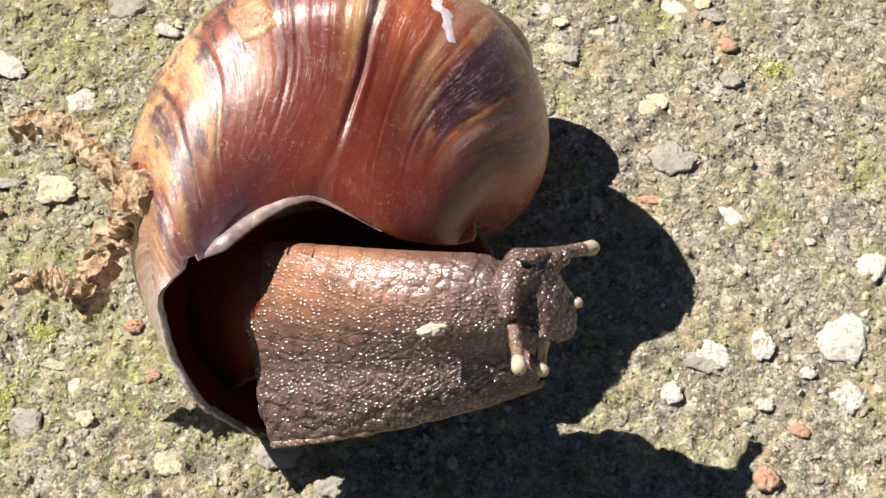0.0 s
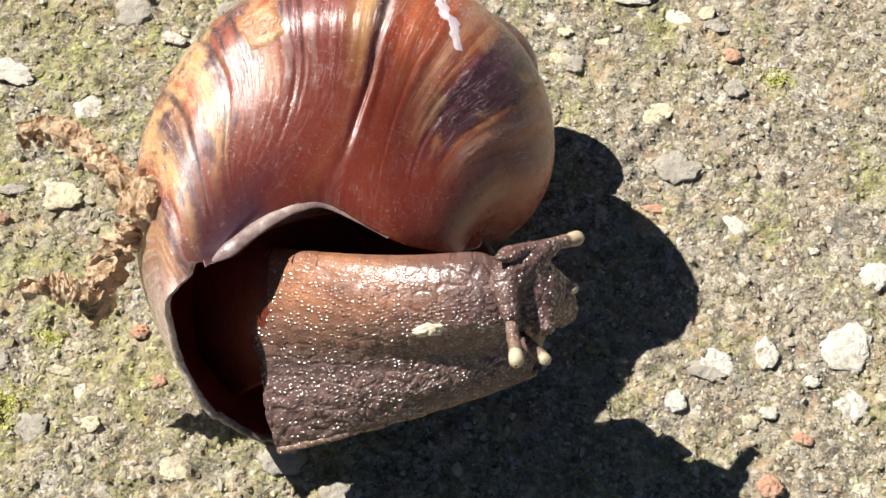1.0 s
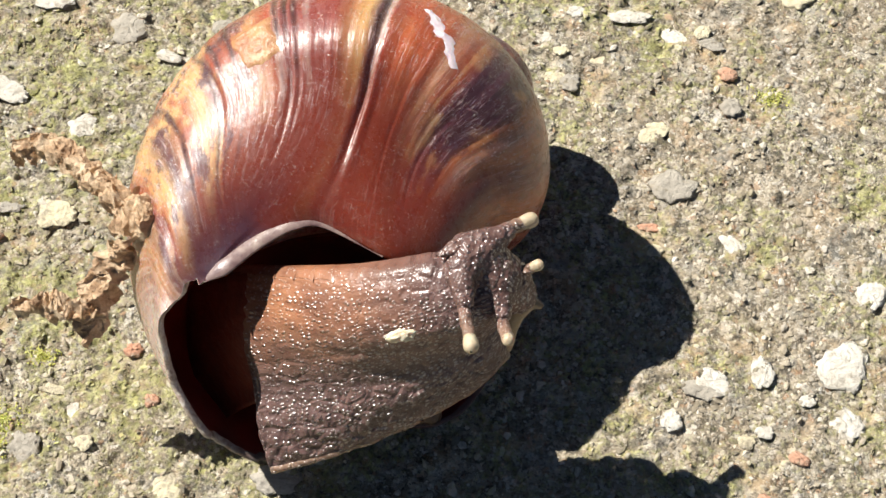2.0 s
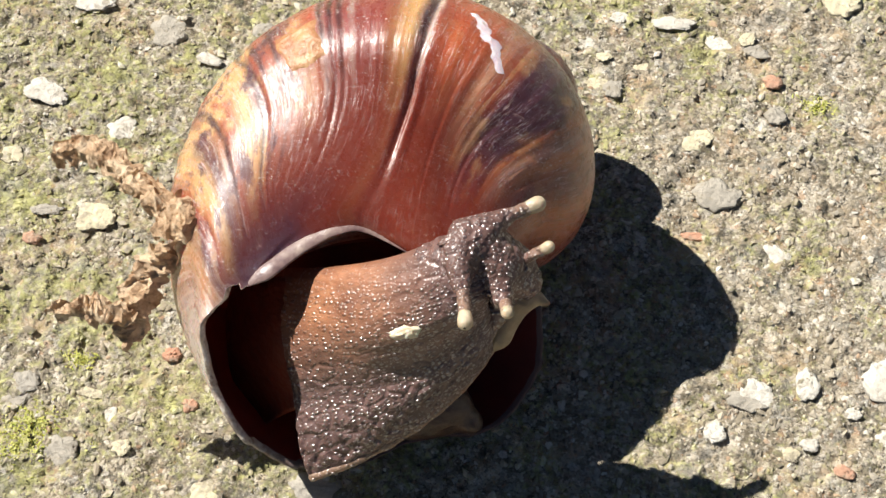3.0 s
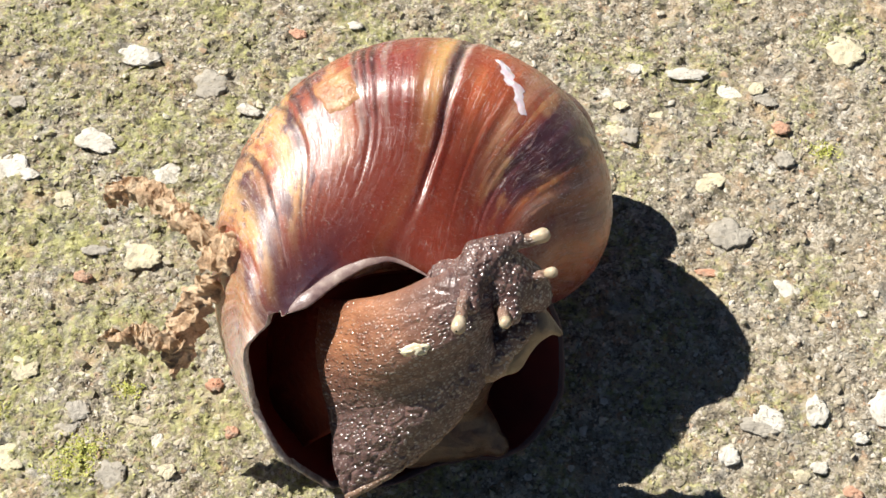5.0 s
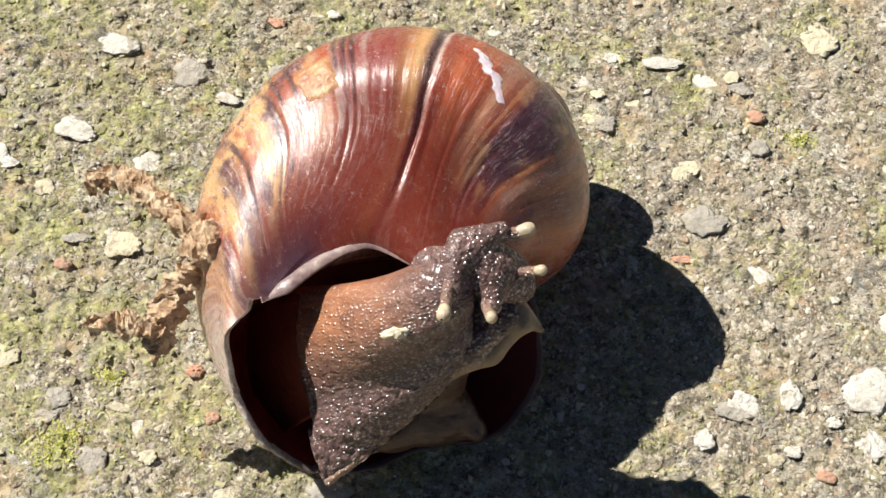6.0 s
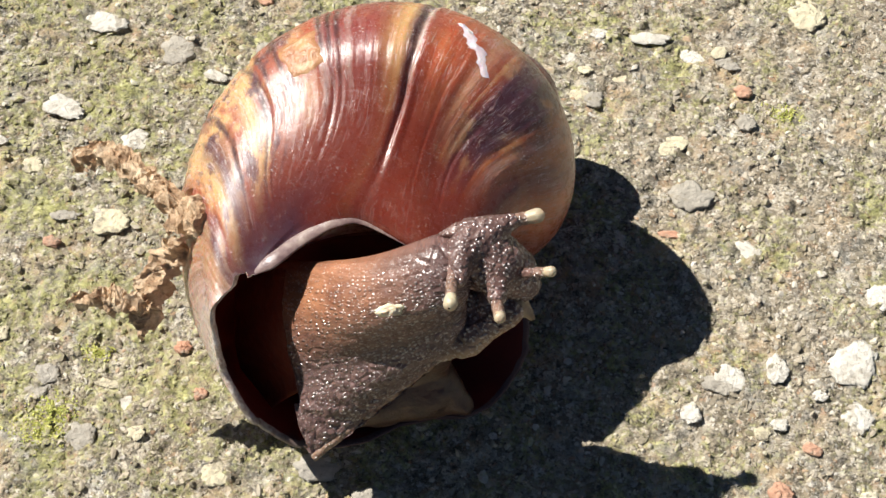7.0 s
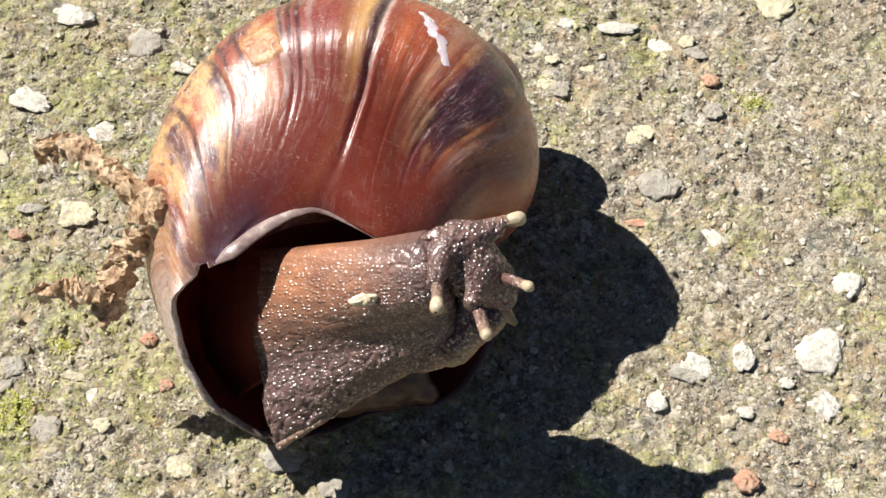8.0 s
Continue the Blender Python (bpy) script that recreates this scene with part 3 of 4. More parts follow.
def build_shell(snail):
    npsi = 150
    us = [-14.1 + 9.9 * i / 120 for i in range(120)] + [-4.2 + 4.2 * i / 320 for i in range(321)]
    ps = [math.pi - 2 * math.pi * j / npsi for j in range(npsi)]
    jag = [(0.035 * noise.noise(Vector((4 * p, 2, 0))) + 0.03 * noise.noise(Vector((13 * p, 5, 0)))) * min(max((math.degrees(p) - 20) / 40, 0.15), 1) for p in ps]
    for j, p in enumerate(ps):
        d = math.degrees(p)
        if 150 < d < 164:
            jag[j] -= 0.10

    def at_lip(u, j):
        return u + jag[j] * math.exp(u / 0.12)

    rows = [[shell_at(at_lip(u, j), p, 1.0, relief(u, p)) for j, p in enumerate(ps)] for u in us]
    me = grid_mesh("shell", rows, True)
    uv = me.uv_layers.new(name="wind")
    tex = np.array([(min(max(-growth(u, p) / (2 * math.pi), 0), 2), (p / math.pi + 1) / 2 if math.degrees(p) >= -140 else 1) for u in us for p in ps])
    loops = np.zeros(len(me.loops), dtype=np.int32)
    me.loops.foreach_get("vertex_index", loops)
    uv.data.foreach_set("uv", tex[loops].ravel())
    shell = part("shell", me, M_SHELL, snail, "glossy red-brown shell with growth lines and golden flames")
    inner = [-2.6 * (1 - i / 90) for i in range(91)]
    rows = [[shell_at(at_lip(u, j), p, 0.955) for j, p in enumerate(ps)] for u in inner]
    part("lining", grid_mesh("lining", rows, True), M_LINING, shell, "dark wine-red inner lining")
    # rim between outside and lining, chipped and pale, its shaded side painted dark
    rows = []
    for f in range(6):
        rows.append([shell_at(jag[j] + 0.012 * math.sin(math.pi * f / 5), p, 1.004 - 0.052 * f / 5) for j, p in enumerate(ps) if -95 < math.degrees(p) < 178])
    me = grid_mesh("lip", rows)
    # 1 where the lip counts as lit, 0 where its colour is shaded
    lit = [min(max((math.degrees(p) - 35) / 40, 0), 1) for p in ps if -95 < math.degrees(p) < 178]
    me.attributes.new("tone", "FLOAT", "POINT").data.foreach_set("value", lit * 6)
    part("lip", me, M_LIP, shell, "thin chipped pale lip, its shaded side darkened in the colour")
    # callus: a pale rounded fold over the columella side of the lip
    knots = [shell_at(0, radians(172))] + [p + Vector((0, -0.01, 0.02)) for u, p in EDGE[:6]]
    spine = []
    for j in range(len(knots) - 1):
        p0, p1, p2, p3 = (knots[min(max(j + d, 0), len(knots) - 1)] for d in (-1, 0, 1, 2))
        for e in range(12):
            f = e / 12
            spine.append(0.5 * (2 * p1 + (p2 - p0) * f + (2 * p0 - 5 * p1 + 4 * p2 - p3) * f * f + (3 * p1 - p0 - 3 * p2 + p3) * f ** 3))
    rows = []
    view = Vector((0.05, -0.5, 0.86))
    for i, a in enumerate(spine):
        t = (spine[min(i + 2, len(spine) - 1)] - spine[max(i - 2, 0)]).normalized()
        back = t.cross(view).normalized()
        if back.y < 0:
            back = -back
        up = t.cross(back)
        up = up if up.z > 0 else -up
        f = i / (len(spine) - 1)
        w = min(1, 6 * f + 0.2) * (1 - 0.75 * f ** 2)
        rows.append([a + back * (0.02 + 0.085 * w * math.cos(q)) + up * (0.034 * w * math.sin(q) - 0.03 * math.cos(q) * w - 0.015) for q in [2 * math.pi * k / 16 for k in range(16)]])
    part("callus", grid_mesh("callus", rows, True), M_CALLUS, shell, "pale lilac-grey callus along the columella")
    # worn white scar on the outside
    rows = []
    for i in range(31):
        f = i / 30
        u, deg = -2.51 - 0.29 * f, 37 + 30 * f
        wid = (0.036 + 0.022 * noise.noise(Vector((f * 7, 3, 1)))) * (0.35 + math.sin(math.pi * min(1, f * 0.9 + 0.05)))
        rows.append([shell_at(u + wid * (k / 8 - 0.5) * 2 + 0.02 * noise.noise(Vector((f * 9, k, 0))), radians(deg + 3 * (k / 8 - 0.5)), 1.0,
                              relief(u, radians(deg)) + 0.0022 * math.sin(math.pi * k / 8) - 0.0004) for k in range(9)])
    def plate(u0, u1, d0, d1, seed):
        out = []
        for i in range(25):
            f, row = i / 24, []
            for k in range(25):
                g = k / 24
                u = u0 + (u1 - u0) * f + 0.02 * noise.noise(Vector((g * 4, seed, 0)))
                d = d0 + (d1 - d0) * g + 6 * noise.noise(Vector((f * 1.6, seed, 5)))
                e = min(f, g, 1 - f, 1 - g)
                row.append(shell_at(u, radians(d), 1.0, relief(u, radians(d)) - 0.001 + 0.0035 * min(e * 12, 1) + 0.0015 * noise.noise(Vector((f * 6, g * 6, seed)))))
            out.append(row)
        return grid_mesh("crust_patch", out)

    part("crust_patch", plate(-1.57, -1.79, 61, 90, 2), M_CRUST, shell, "flaking yellow crust on the shell")
    part("scar", grid_mesh("scar", rows), M_SCAR, shell, "worn chalky white scar")


# ---- the animal ----
TIMES = (0, 0.5, 1, 2.5, 3, 3.5, 4, 4.5, 5, 6.5, 7, 7.5, 8)
EYE_R_TIP = [
    (5.30, 0.45, 2.68), (5.22, 0.44, 2.73), (5.06, 0.52, 2.88), (4.36, 0.70, 3.48), (4.17, 0.73, 3.58), (4.07, 0.65, 3.73), (4.03, 0.66, 3.78),
    (3.98, 0.60, 3.78), (4.01, 0.59, 3.73), (4.22, 0.53, 3.63), (4.39, 0.47, 3.58), (4.50, 0.44, 3.53), (4.64, 0.37, 3.48),
]
EYE_R_BASE = [
    (4.81, 0.11, 3.05), (4.78, 0.11, 3.05), (4.65, 0.23, 3.10), (3.94, 0.41, 3.50), (3.68, 0.42, 3.55), (3.65, 0.50, 3.60), (3.60, 0.50, 3.60),
    (3.57, 0.45, 3.60), (3.59, 0.43, 3.60), (3.78, 0.37, 3.55), (3.97, 0.36, 3.50), (4.05, 0.28, 3.50), (4.23, 0.23, 3.45),
]
EYE_L_TIP = [
    (4.65, -1.28, 3.15), (4.67, -1.26, 3.15), (4.55, -1.17, 3.20), (3.89, -0.89, 3.60), (3.59, -0.82, 3.65), (3.47, -0.88, 3.70), (3.32, -0.86, 3.70),
    (3.25, -0.81, 3.70), (3.21, -0.72, 3.70), (3.35, -0.74, 3.65), (3.54, -0.83, 3.60), (3.68, -0.87, 3.60), (3.85, -0.95, 3.55),
]
EYE_L_BASE = [
    (4.50, -0.54, 2.97), (4.52, -0.44, 2.97), (4.40, -0.48, 3.02), (3.70, -0.22, 3.42), (3.46, -0.16, 3.47), (3.32, -0.20, 3.52), (3.24, -0.22, 3.52),
    (3.17, -0.12, 3.52), (3.22, -0.13, 3.52), (3.33, -0.16, 3.47), (3.50, -0.28, 3.42), (3.62, -0.26, 3.42), (3.78, -0.39, 3.37),
]
FEEL_R_TIP = [
    (5.21, -0.21, 2.68), (5.21, -0.16, 2.68), (5.08, 0.01, 2.73), (4.48, 0.22, 3.45), (4.31, 0.30, 3.50), (4.19, 0.23, 3.55), (4.14, 0.28, 3.55),
    (4.08, 0.27, 3.55), (4.13, 0.24, 3.55), (4.40, 0.02, 3.50), (4.58, -0.14, 3.45), (4.70, -0.24, 3.45), (4.80, -0.44, 3.40),
]
FEEL_R_BASE = [
    (4.99, -0.22, 2.63), (5.01, -0.16, 2.63), (4.89, -0.05, 2.68), (4.31, 0.21, 3.23), (4.08, 0.23, 3.28), (3.91, 0.20, 3.33), (3.87, 0.29, 3.33),
    (3.84, 0.29, 3.33), (3.89, 0.25, 3.33), (4.11, 0.09, 3.28), (4.29, -0.08, 3.23), (4.40, -0.11, 3.23), (4.51, -0.24, 3.18),
]
FEEL_L_TIP = [
    (4.91, -1.11, 2.85), (4.94, -1.09, 2.85), (4.85, -0.95, 2.90), (4.23, -0.59, 3.30), (3.97, -0.49, 3.35), (3.84, -0.51, 3.40), (3.70, -0.49, 3.40),
    (3.65, -0.45, 3.40), (3.68, -0.42, 3.40), (3.90, -0.60, 3.35), (4.07, -0.74, 3.30), (4.24, -0.85, 3.30), (4.40, -1.03, 3.25),
]
FEEL_L_BASE = [
    (4.76, -0.94, 2.68), (4.82, -0.90, 2.68), (4.69, -0.75, 2.73), (4.14, -0.20, 3.13), (3.86, -0.12, 3.18), (3.70, -0.11, 3.23), (3.66, -0.08, 3.23),
    (3.59, -0.07, 3.23), (3.59, -0.05, 3.23), (3.77, -0.29, 3.18), (3.98, -0.38, 3.13), (4.12, -0.49, 3.13), (4.25, -0.62, 3.08),
]
FLAKE = [
    (3.72, -0.80, 2.85), (3.62, -0.78, 2.77), (3.61, -0.75, 2.86), (3.17, -0.68, 3.02), (2.97, -0.66, 3.02), (2.89, -0.71, 3.09), (2.77, -0.71, 3.04),
    (2.74, -0.71, 3.11), (2.75, -0.68, 3.10), (2.75, -0.64, 3.06), (2.86, -0.67, 3.09), (2.92, -0.63, 3.01), (3.00, -0.62, 3.01),
]
FRONT = [
    (5.10, -0.43, 2.36), (5.16, -0.40, 2.36), (5.05, -0.19, 2.41), (4.41, 0.05, 2.81), (4.24, 0.07, 2.86), (4.20, -0.07, 2.91), (4.09, 0.05, 2.91),
    (4.08, 0.09, 2.91), (4.11, 0.16, 2.91), (4.29, 0.02, 2.86), (4.43, -0.12, 2.81), (4.50, -0.25, 2.81), (4.60, -0.38, 2.76),
]
A_MID = [
    (3.16, 0.03, 2.83), (3.14, 0.06, 2.84), (3.10, 0.00, 2.86), (2.68, 0.02, 3.06), (2.64, 0.06, 3.09), (2.60, -0.01, 3.11), (2.47, -0.02, 3.11),
    (2.41, -0.06, 3.11), (2.43, -0.05, 3.11), (2.56, 0.01, 3.08), (2.58, -0.05, 3.06), (2.76, 0.04, 3.06), (2.87, 0.06, 3.04),
]
A_END = [
    (4.56, -0.06, 3.13), (4.51, -0.02, 3.13), (4.40, 0.02, 3.18), (3.75, 0.13, 3.58), (3.46, 0.22, 3.63), (3.40, 0.26, 3.68), (3.35, 0.23, 3.68),
    (3.28, 0.19, 3.68), (3.31, 0.22, 3.68), (3.46, 0.21, 3.63), (3.60, 0.11, 3.58), (3.71, 0.03, 3.58), (3.80, -0.04, 3.53),
]
B_MID = [
    (3.58, -1.31, 1.60), (3.61, -1.23, 1.60), (3.61, -1.11, 1.60), (3.42, -1.00, 1.60), (3.18, -1.00, 1.60), (3.18, -1.14, 1.60), (3.11, -0.99, 1.60),
    (3.07, -1.01, 1.60), (3.03, -0.95, 1.60), (2.91, -0.90, 1.60), (2.94, -0.91, 1.60), (3.01, -0.86, 1.60), (3.17, -0.94, 1.60),
]
B_END = [
    (4.90, -0.76, 1.80), (4.86, -0.72, 1.80), (4.71, -0.62, 1.85), (4.15, -0.29, 2.25), (3.82, -0.33, 2.30), (3.78, -0.33, 2.35), (3.57, -0.31, 2.35),
    (3.55, -0.34, 2.35), (3.51, -0.35, 2.35), (3.52, -0.44, 2.30), (3.62, -0.48, 2.25), (3.83, -0.49, 2.25), (4.05, -0.59, 2.20),
]
A0 = Vector((1.46, 0.33, 2.08))
B0 = Vector((2.11, -1.50, 0.90))

HOME = Vector((2.5, 1.0, 0.0))


def section(k, s):
    """Top and foot edge of the neck at key k and place s, from inside the shell (0) to the head (1)."""
    f = ((1 - s) * (1 - 2 * s), 4 * s * (1 - s), s * (2 * s - 1))
    a = A0 * f[0] + Vector(A_MID[k]) * f[1] + Vector(A_END[k]) * f[2]
    b = B0 * f[0] + Vector(B_MID[k]) * f[1] + Vector(B_END[k]) * f[2]
    return a, b - (a - b).normalized() * 0.05


def basis(x, y, z, at):
    m = Matrix((x, y, z)).transposed().to_4x4()
    m.translation = (at - HOME) * C
    return m


def neck_profile(v, height):
    """Cross section of the neck: v runs from the foot edge over the outer side and the back to the foot edge again."""
    v %= 1
    if v < 0.55:
        f = v / 0.55
        yy = -math.cos(math.pi * f)
        w = 0.8 if yy > 0.2 else 1.2
        z = 0.34 * math.sqrt(max(0, 1 - ((yy - 0.2) / w) ** 2))
        z += 0.09 * math.exp(-((yy - 0.45) / 0.33) ** 2) - 0.07 * math.exp(-((yy + 0.20) / 0.25) ** 2)
    else:
        f = (v - 0.55) / 0.45
        yy = math.cos(math.pi * f)
        w = 0.8 if yy > 0.2 else 1.2
        z = -0.50 * math.sqrt(max(0, 1 - ((yy - 0.2) / w) ** 2)) * (1 if yy > 0 else max(0.14, 1 + 1.6 * yy))
    return yy * height / 2, z


def neck_at(k, s, v):
    """A point of the neck's skin at key k."""
    a, b = section(k, s)
    a2, b2 = section(k, s + 0.01)
    d = a - b
    h = d.length
    d /= h
    t = a2 + b2 - a - b
    t = (t - d * t.dot(d)).normalized()
    y, z = neck_profile(v, h)
    if z < 0:      # thick behind the head, flat where it passes the shell
        z *= 1 + 0.25 * min(max((s - 0.40) / 0.3, 0), 1)
    slim = 1 - 0.32 * max(0, (s - 0.80) / 0.2) ** 2
    z *= slim * (0.6 + 0.4 * min(max(s, 0) / 0.4, 1))
    y *= slim if y > 0 else 1
    return (a + b) / 2 + d * y + t.cross(d) * z


def skin_pose(k, s, v):
    """Axes of a patch of skin: x along the neck, z out of the skin."""
    tx = (neck_at(k, s + 0.02, v) - neck_at(k, s - 0.02, v)).normalized()
    ty = (neck_at(k, s, v + 0.012) - neck_at(k, s, v - 0.012)).normalized()
    z = tx.cross(ty).normalized()
    x = (tx + ty.cross(z)).normalized()
    return basis(x, z.cross(x), z, neck_at(k, s, v))


def wrinkles(x, v):
    """Relief of the skin: net-like folds towards the foot edge, faint ones along the neck."""
    low = min(max((0.27 - v) / 0.08, 0), 1)
    net = abs(noise.noise(Vector((x * 3.0 + v * 8, v * 22 - x * 1.5, 3)))) + 0.5 * abs(noise.noise(Vector((x * 7, v * 46, 8))))
    rows = noise.noise(Vector((x * 1.2, v * 60, 5)))
    return 0.065 * low * (min(net, 0.4) - 0.3) + 0.006 * (1 - low) * rows


BANDS = ((0.0, 0.05), (0.10, 0.0625), (0.225, 0.0625), (0.35, 0.0625), (0.475, 0.0625), (0.60, 0.065), (0.725, 0.07), (0.865, 0.075))
RINGS = 12


def build_neck(snail):
    """The neck's skin in overlapping patches, each stiff, that slide over one another as it stretches."""
    pieces, ks = [], range(len(TIMES))
    ca, cb = 7, 11
    ga, gb = np.linspace(-1, 1, ca), np.linspace(-1, 1, cb)
    terms = [(i, j) for i in range(4) for j in range(7)]
    coarse = np.array([[a ** i * b ** j for i, j in terms] for a in ga for b in gb])
    solve = np.linalg.pinv(coarse)
    for ring in range(RINGS):
        s = 0.02 + 0.92 * ring / (RINGS - 1)
        ds = 0.92 / (RINGS - 1) * 0.95
        for v, dv in BANDS:
            if ring == 0 and v > 0.7:      # the back is hidden by the root there
                continue
            dv *= 1.5
            mean = np.zeros((ca * cb, 3))
            for k in ks:
                inv = skin_pose(k, s, v).inverted()
                off = HOME
                pts = [inv @ ((neck_at(k, max(s + ds * a, -0.02), v + dv * b) - off) * C) for a in ga for b in gb]
                mean += np.array([p[:] for p in pts]) / C / len(TIMES)
            fit = solve @ mean
            seen = v < 0.66
            na = nb = 34 if seen else 12
            rows, tone, rim, tex = [], [], [], []
            for i in range(na):
                a = 2 * i / (na - 1) - 1
                row = []
                for j in range(nb):
                    b = 2 * j / (nb - 1) - 1
                    p = Vector(np.array([a ** i2 * b ** j2 for i2, j2 in terms]) @ fit)
                    vv, x = v + dv * b, (s + ds * a) * 3.4
                    p.z -= (0.16 if 0.65 < v < 0.80 else 0.045) * (a ** 6 + b ** 6)
                    if ring == 0 and vv > 0.14:      # the first folds run in under the root
                        p.z -= 0.10 * max(0, 0.2 - a) ** 2 * min((vv - 0.14) / 0.16, 1)
                    if seen:
                        p.z += wrinkles(x, max(vv, 0))
                        p.y -= 0.11 * math.exp(-(vv / 0.03) ** 2) * (noise.noise(Vector((x * 3.0, 0, 7))) + 0.5 * noise.noise(Vector((x * 7.0, 0, 2)))) if abs(v) < 0.15 else 0
                    row.append(p)
                    # tone paints the sunlit glow: upper side of the neck, fading towards the head
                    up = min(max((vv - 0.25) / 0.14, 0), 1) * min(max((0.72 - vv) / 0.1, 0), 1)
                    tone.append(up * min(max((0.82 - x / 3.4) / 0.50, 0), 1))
                    rim.append(math.exp(-((vv + 0.008) / 0.030) ** 2) * min(max((x / 3.4 + 0.30) / 0.5, 0.5), 1))
                    tex.append((x, -1.1 * math.cos(math.pi * vv / 0.55) + 0.8 * vv))
                rows.append(row)
            me = grid_mesh("neck_fold", rows, False, True)
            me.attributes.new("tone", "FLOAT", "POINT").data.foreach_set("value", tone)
            me.attributes.new("rim", "FLOAT", "POINT").data.foreach_set("value", rim)
            uv = me.uv_layers.new(name="skin")
            loops = np.zeros(len(me.loops), dtype=np.int32)
            me.loops.foreach_get("vertex_index", loops)
            uv.data.foreach_set("uv", np.array(tex)[loops].ravel())
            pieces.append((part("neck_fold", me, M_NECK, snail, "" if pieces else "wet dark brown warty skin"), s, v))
        # the rolled pale rim along the foot edge
        line = []
        for i in range(19):
            a = (i / 9 - 1) * 1.05
            p = sum((skin_pose(k, s, 0.0).inverted() @ ((neck_at(k, max(s + ds * a, -0.02), 0.0) - HOME) * C) for k in ks), Vector()) / len(TIMES) / C
            x = (s + ds * a) * 3.4
            r = (0.052 + 0.016 * noise.noise(Vector((x * 4, 1, 2)))) * (1 - 0.45 * a ** 4)
            p += Vector((0, 0.015 - 0.02 * noise.noise(Vector((x * 3, 0, 7))), -0.025))
            line.append([p + Vector((0, r * math.cos(q), r * math.sin(q))) for q in [2 * math.pi * j / 12 for j in range(12)]])
        me = grid_mesh("flap_rim", line, True)
        me.attributes.new("tone", "FLOAT", "POINT").data.foreach_set("value", [0.3] * len(me.vertices))
        me.attributes.new("rim", "FLOAT", "POINT").data.foreach_set("value", [0.6] * len(me.vertices))
        pieces.append((part("flap_rim", me, M_SKIN, snail, "" if ring else "pale brown rolled edge of the skin"), s, 0.0))
    # the root of the neck, which runs back into the shell's mouth; coloured as if in shade
    ring = [sum((neck_at(k, 0.09, 0.22 + 0.56 * j / 69) for k in ks), Vector()) / len(TIMES) for j in range(70)]
    mid = sum(ring, Vector()) / 70
    rows = []
    for i in range(41):
        e = i / 40
        axis = Vector((0.08 - 0.98 * e, 0.15 * e, -0.35 * e - 0.80 * e * e))
        rows.append([mid + (p - mid) * (0.965 + 0.12 * e) + axis - Vector((0, 0, 0.30 * e * max(0, 1 - j / 30))) for j, p in enumerate(ring)])
    part("neck_root", grid_mesh("neck_root", rows, True, True), M_ROOT, snail, "smooth root of the neck, shade and red glow put into its colour", place(-HOME))
    return pieces


def head_pose(k):
    r, l, f = Vector(EYE_R_BASE[k]), Vector(EYE_L_BASE[k]), Vector(FRONT[k])
    o = (r + l) / 2
    ex = (f - o).normalized()
    ey = r - l
    ey = (ey - ex * ey.dot(ex)).normalized()
    return basis(ex, ey, ex.cross(ey), o + (f - o) * 0.32 - ey * 0.05)


# the head as swellings that run into one another: from, to, radius at each end
SWELLINGS = (
    ((-0.34, -0.24, -0.46), (0.08, 0.04, -0.16), 0.27, 0.29), ((0.0, 0.06, -0.14), (0.46, 0.07, -0.10), 0.27, 0.19),
    ((-0.36, 0.14, -0.14), (-0.19, 0.47, 0.06), 0.20, 0.090), ((-0.38, -0.10, -0.10), (-0.34, -0.40, 0.10), 0.18, 0.085),
    ((0.06, 0.08, -0.06), (0.27, 0.24, -0.02), 0.18, 0.08), ((0.06, -0.02, -0.06), (0.14, -0.27, 0.12), 0.20, 0.11),
    ((-0.20, 0.16, -0.14), (0.28, 0.16, -0.12), 0.22, 0.19), ((0.36, -0.12, -0.26), (0.50, 0.20, -0.22), 0.15, 0.13),
)


def blended(points, swellings, blend):
    """How far points lie outside a body of swellings that blend into one another."""
    total = np.zeros(len(points))
    for a, b, ra, rb in swellings:
        a, b = np.array(a), np.array(b)
        f = np.clip((points - a) @ (b - a) / ((b - a) @ (b - a)), 0, 1)
        gap = np.linalg.norm(points - a - f[:, None] * (b - a), axis=1) - ra - (rb - ra) * f
        total += np.exp(-gap / blend)
    return -blend * np.log(np.maximum(total, 1e-300))


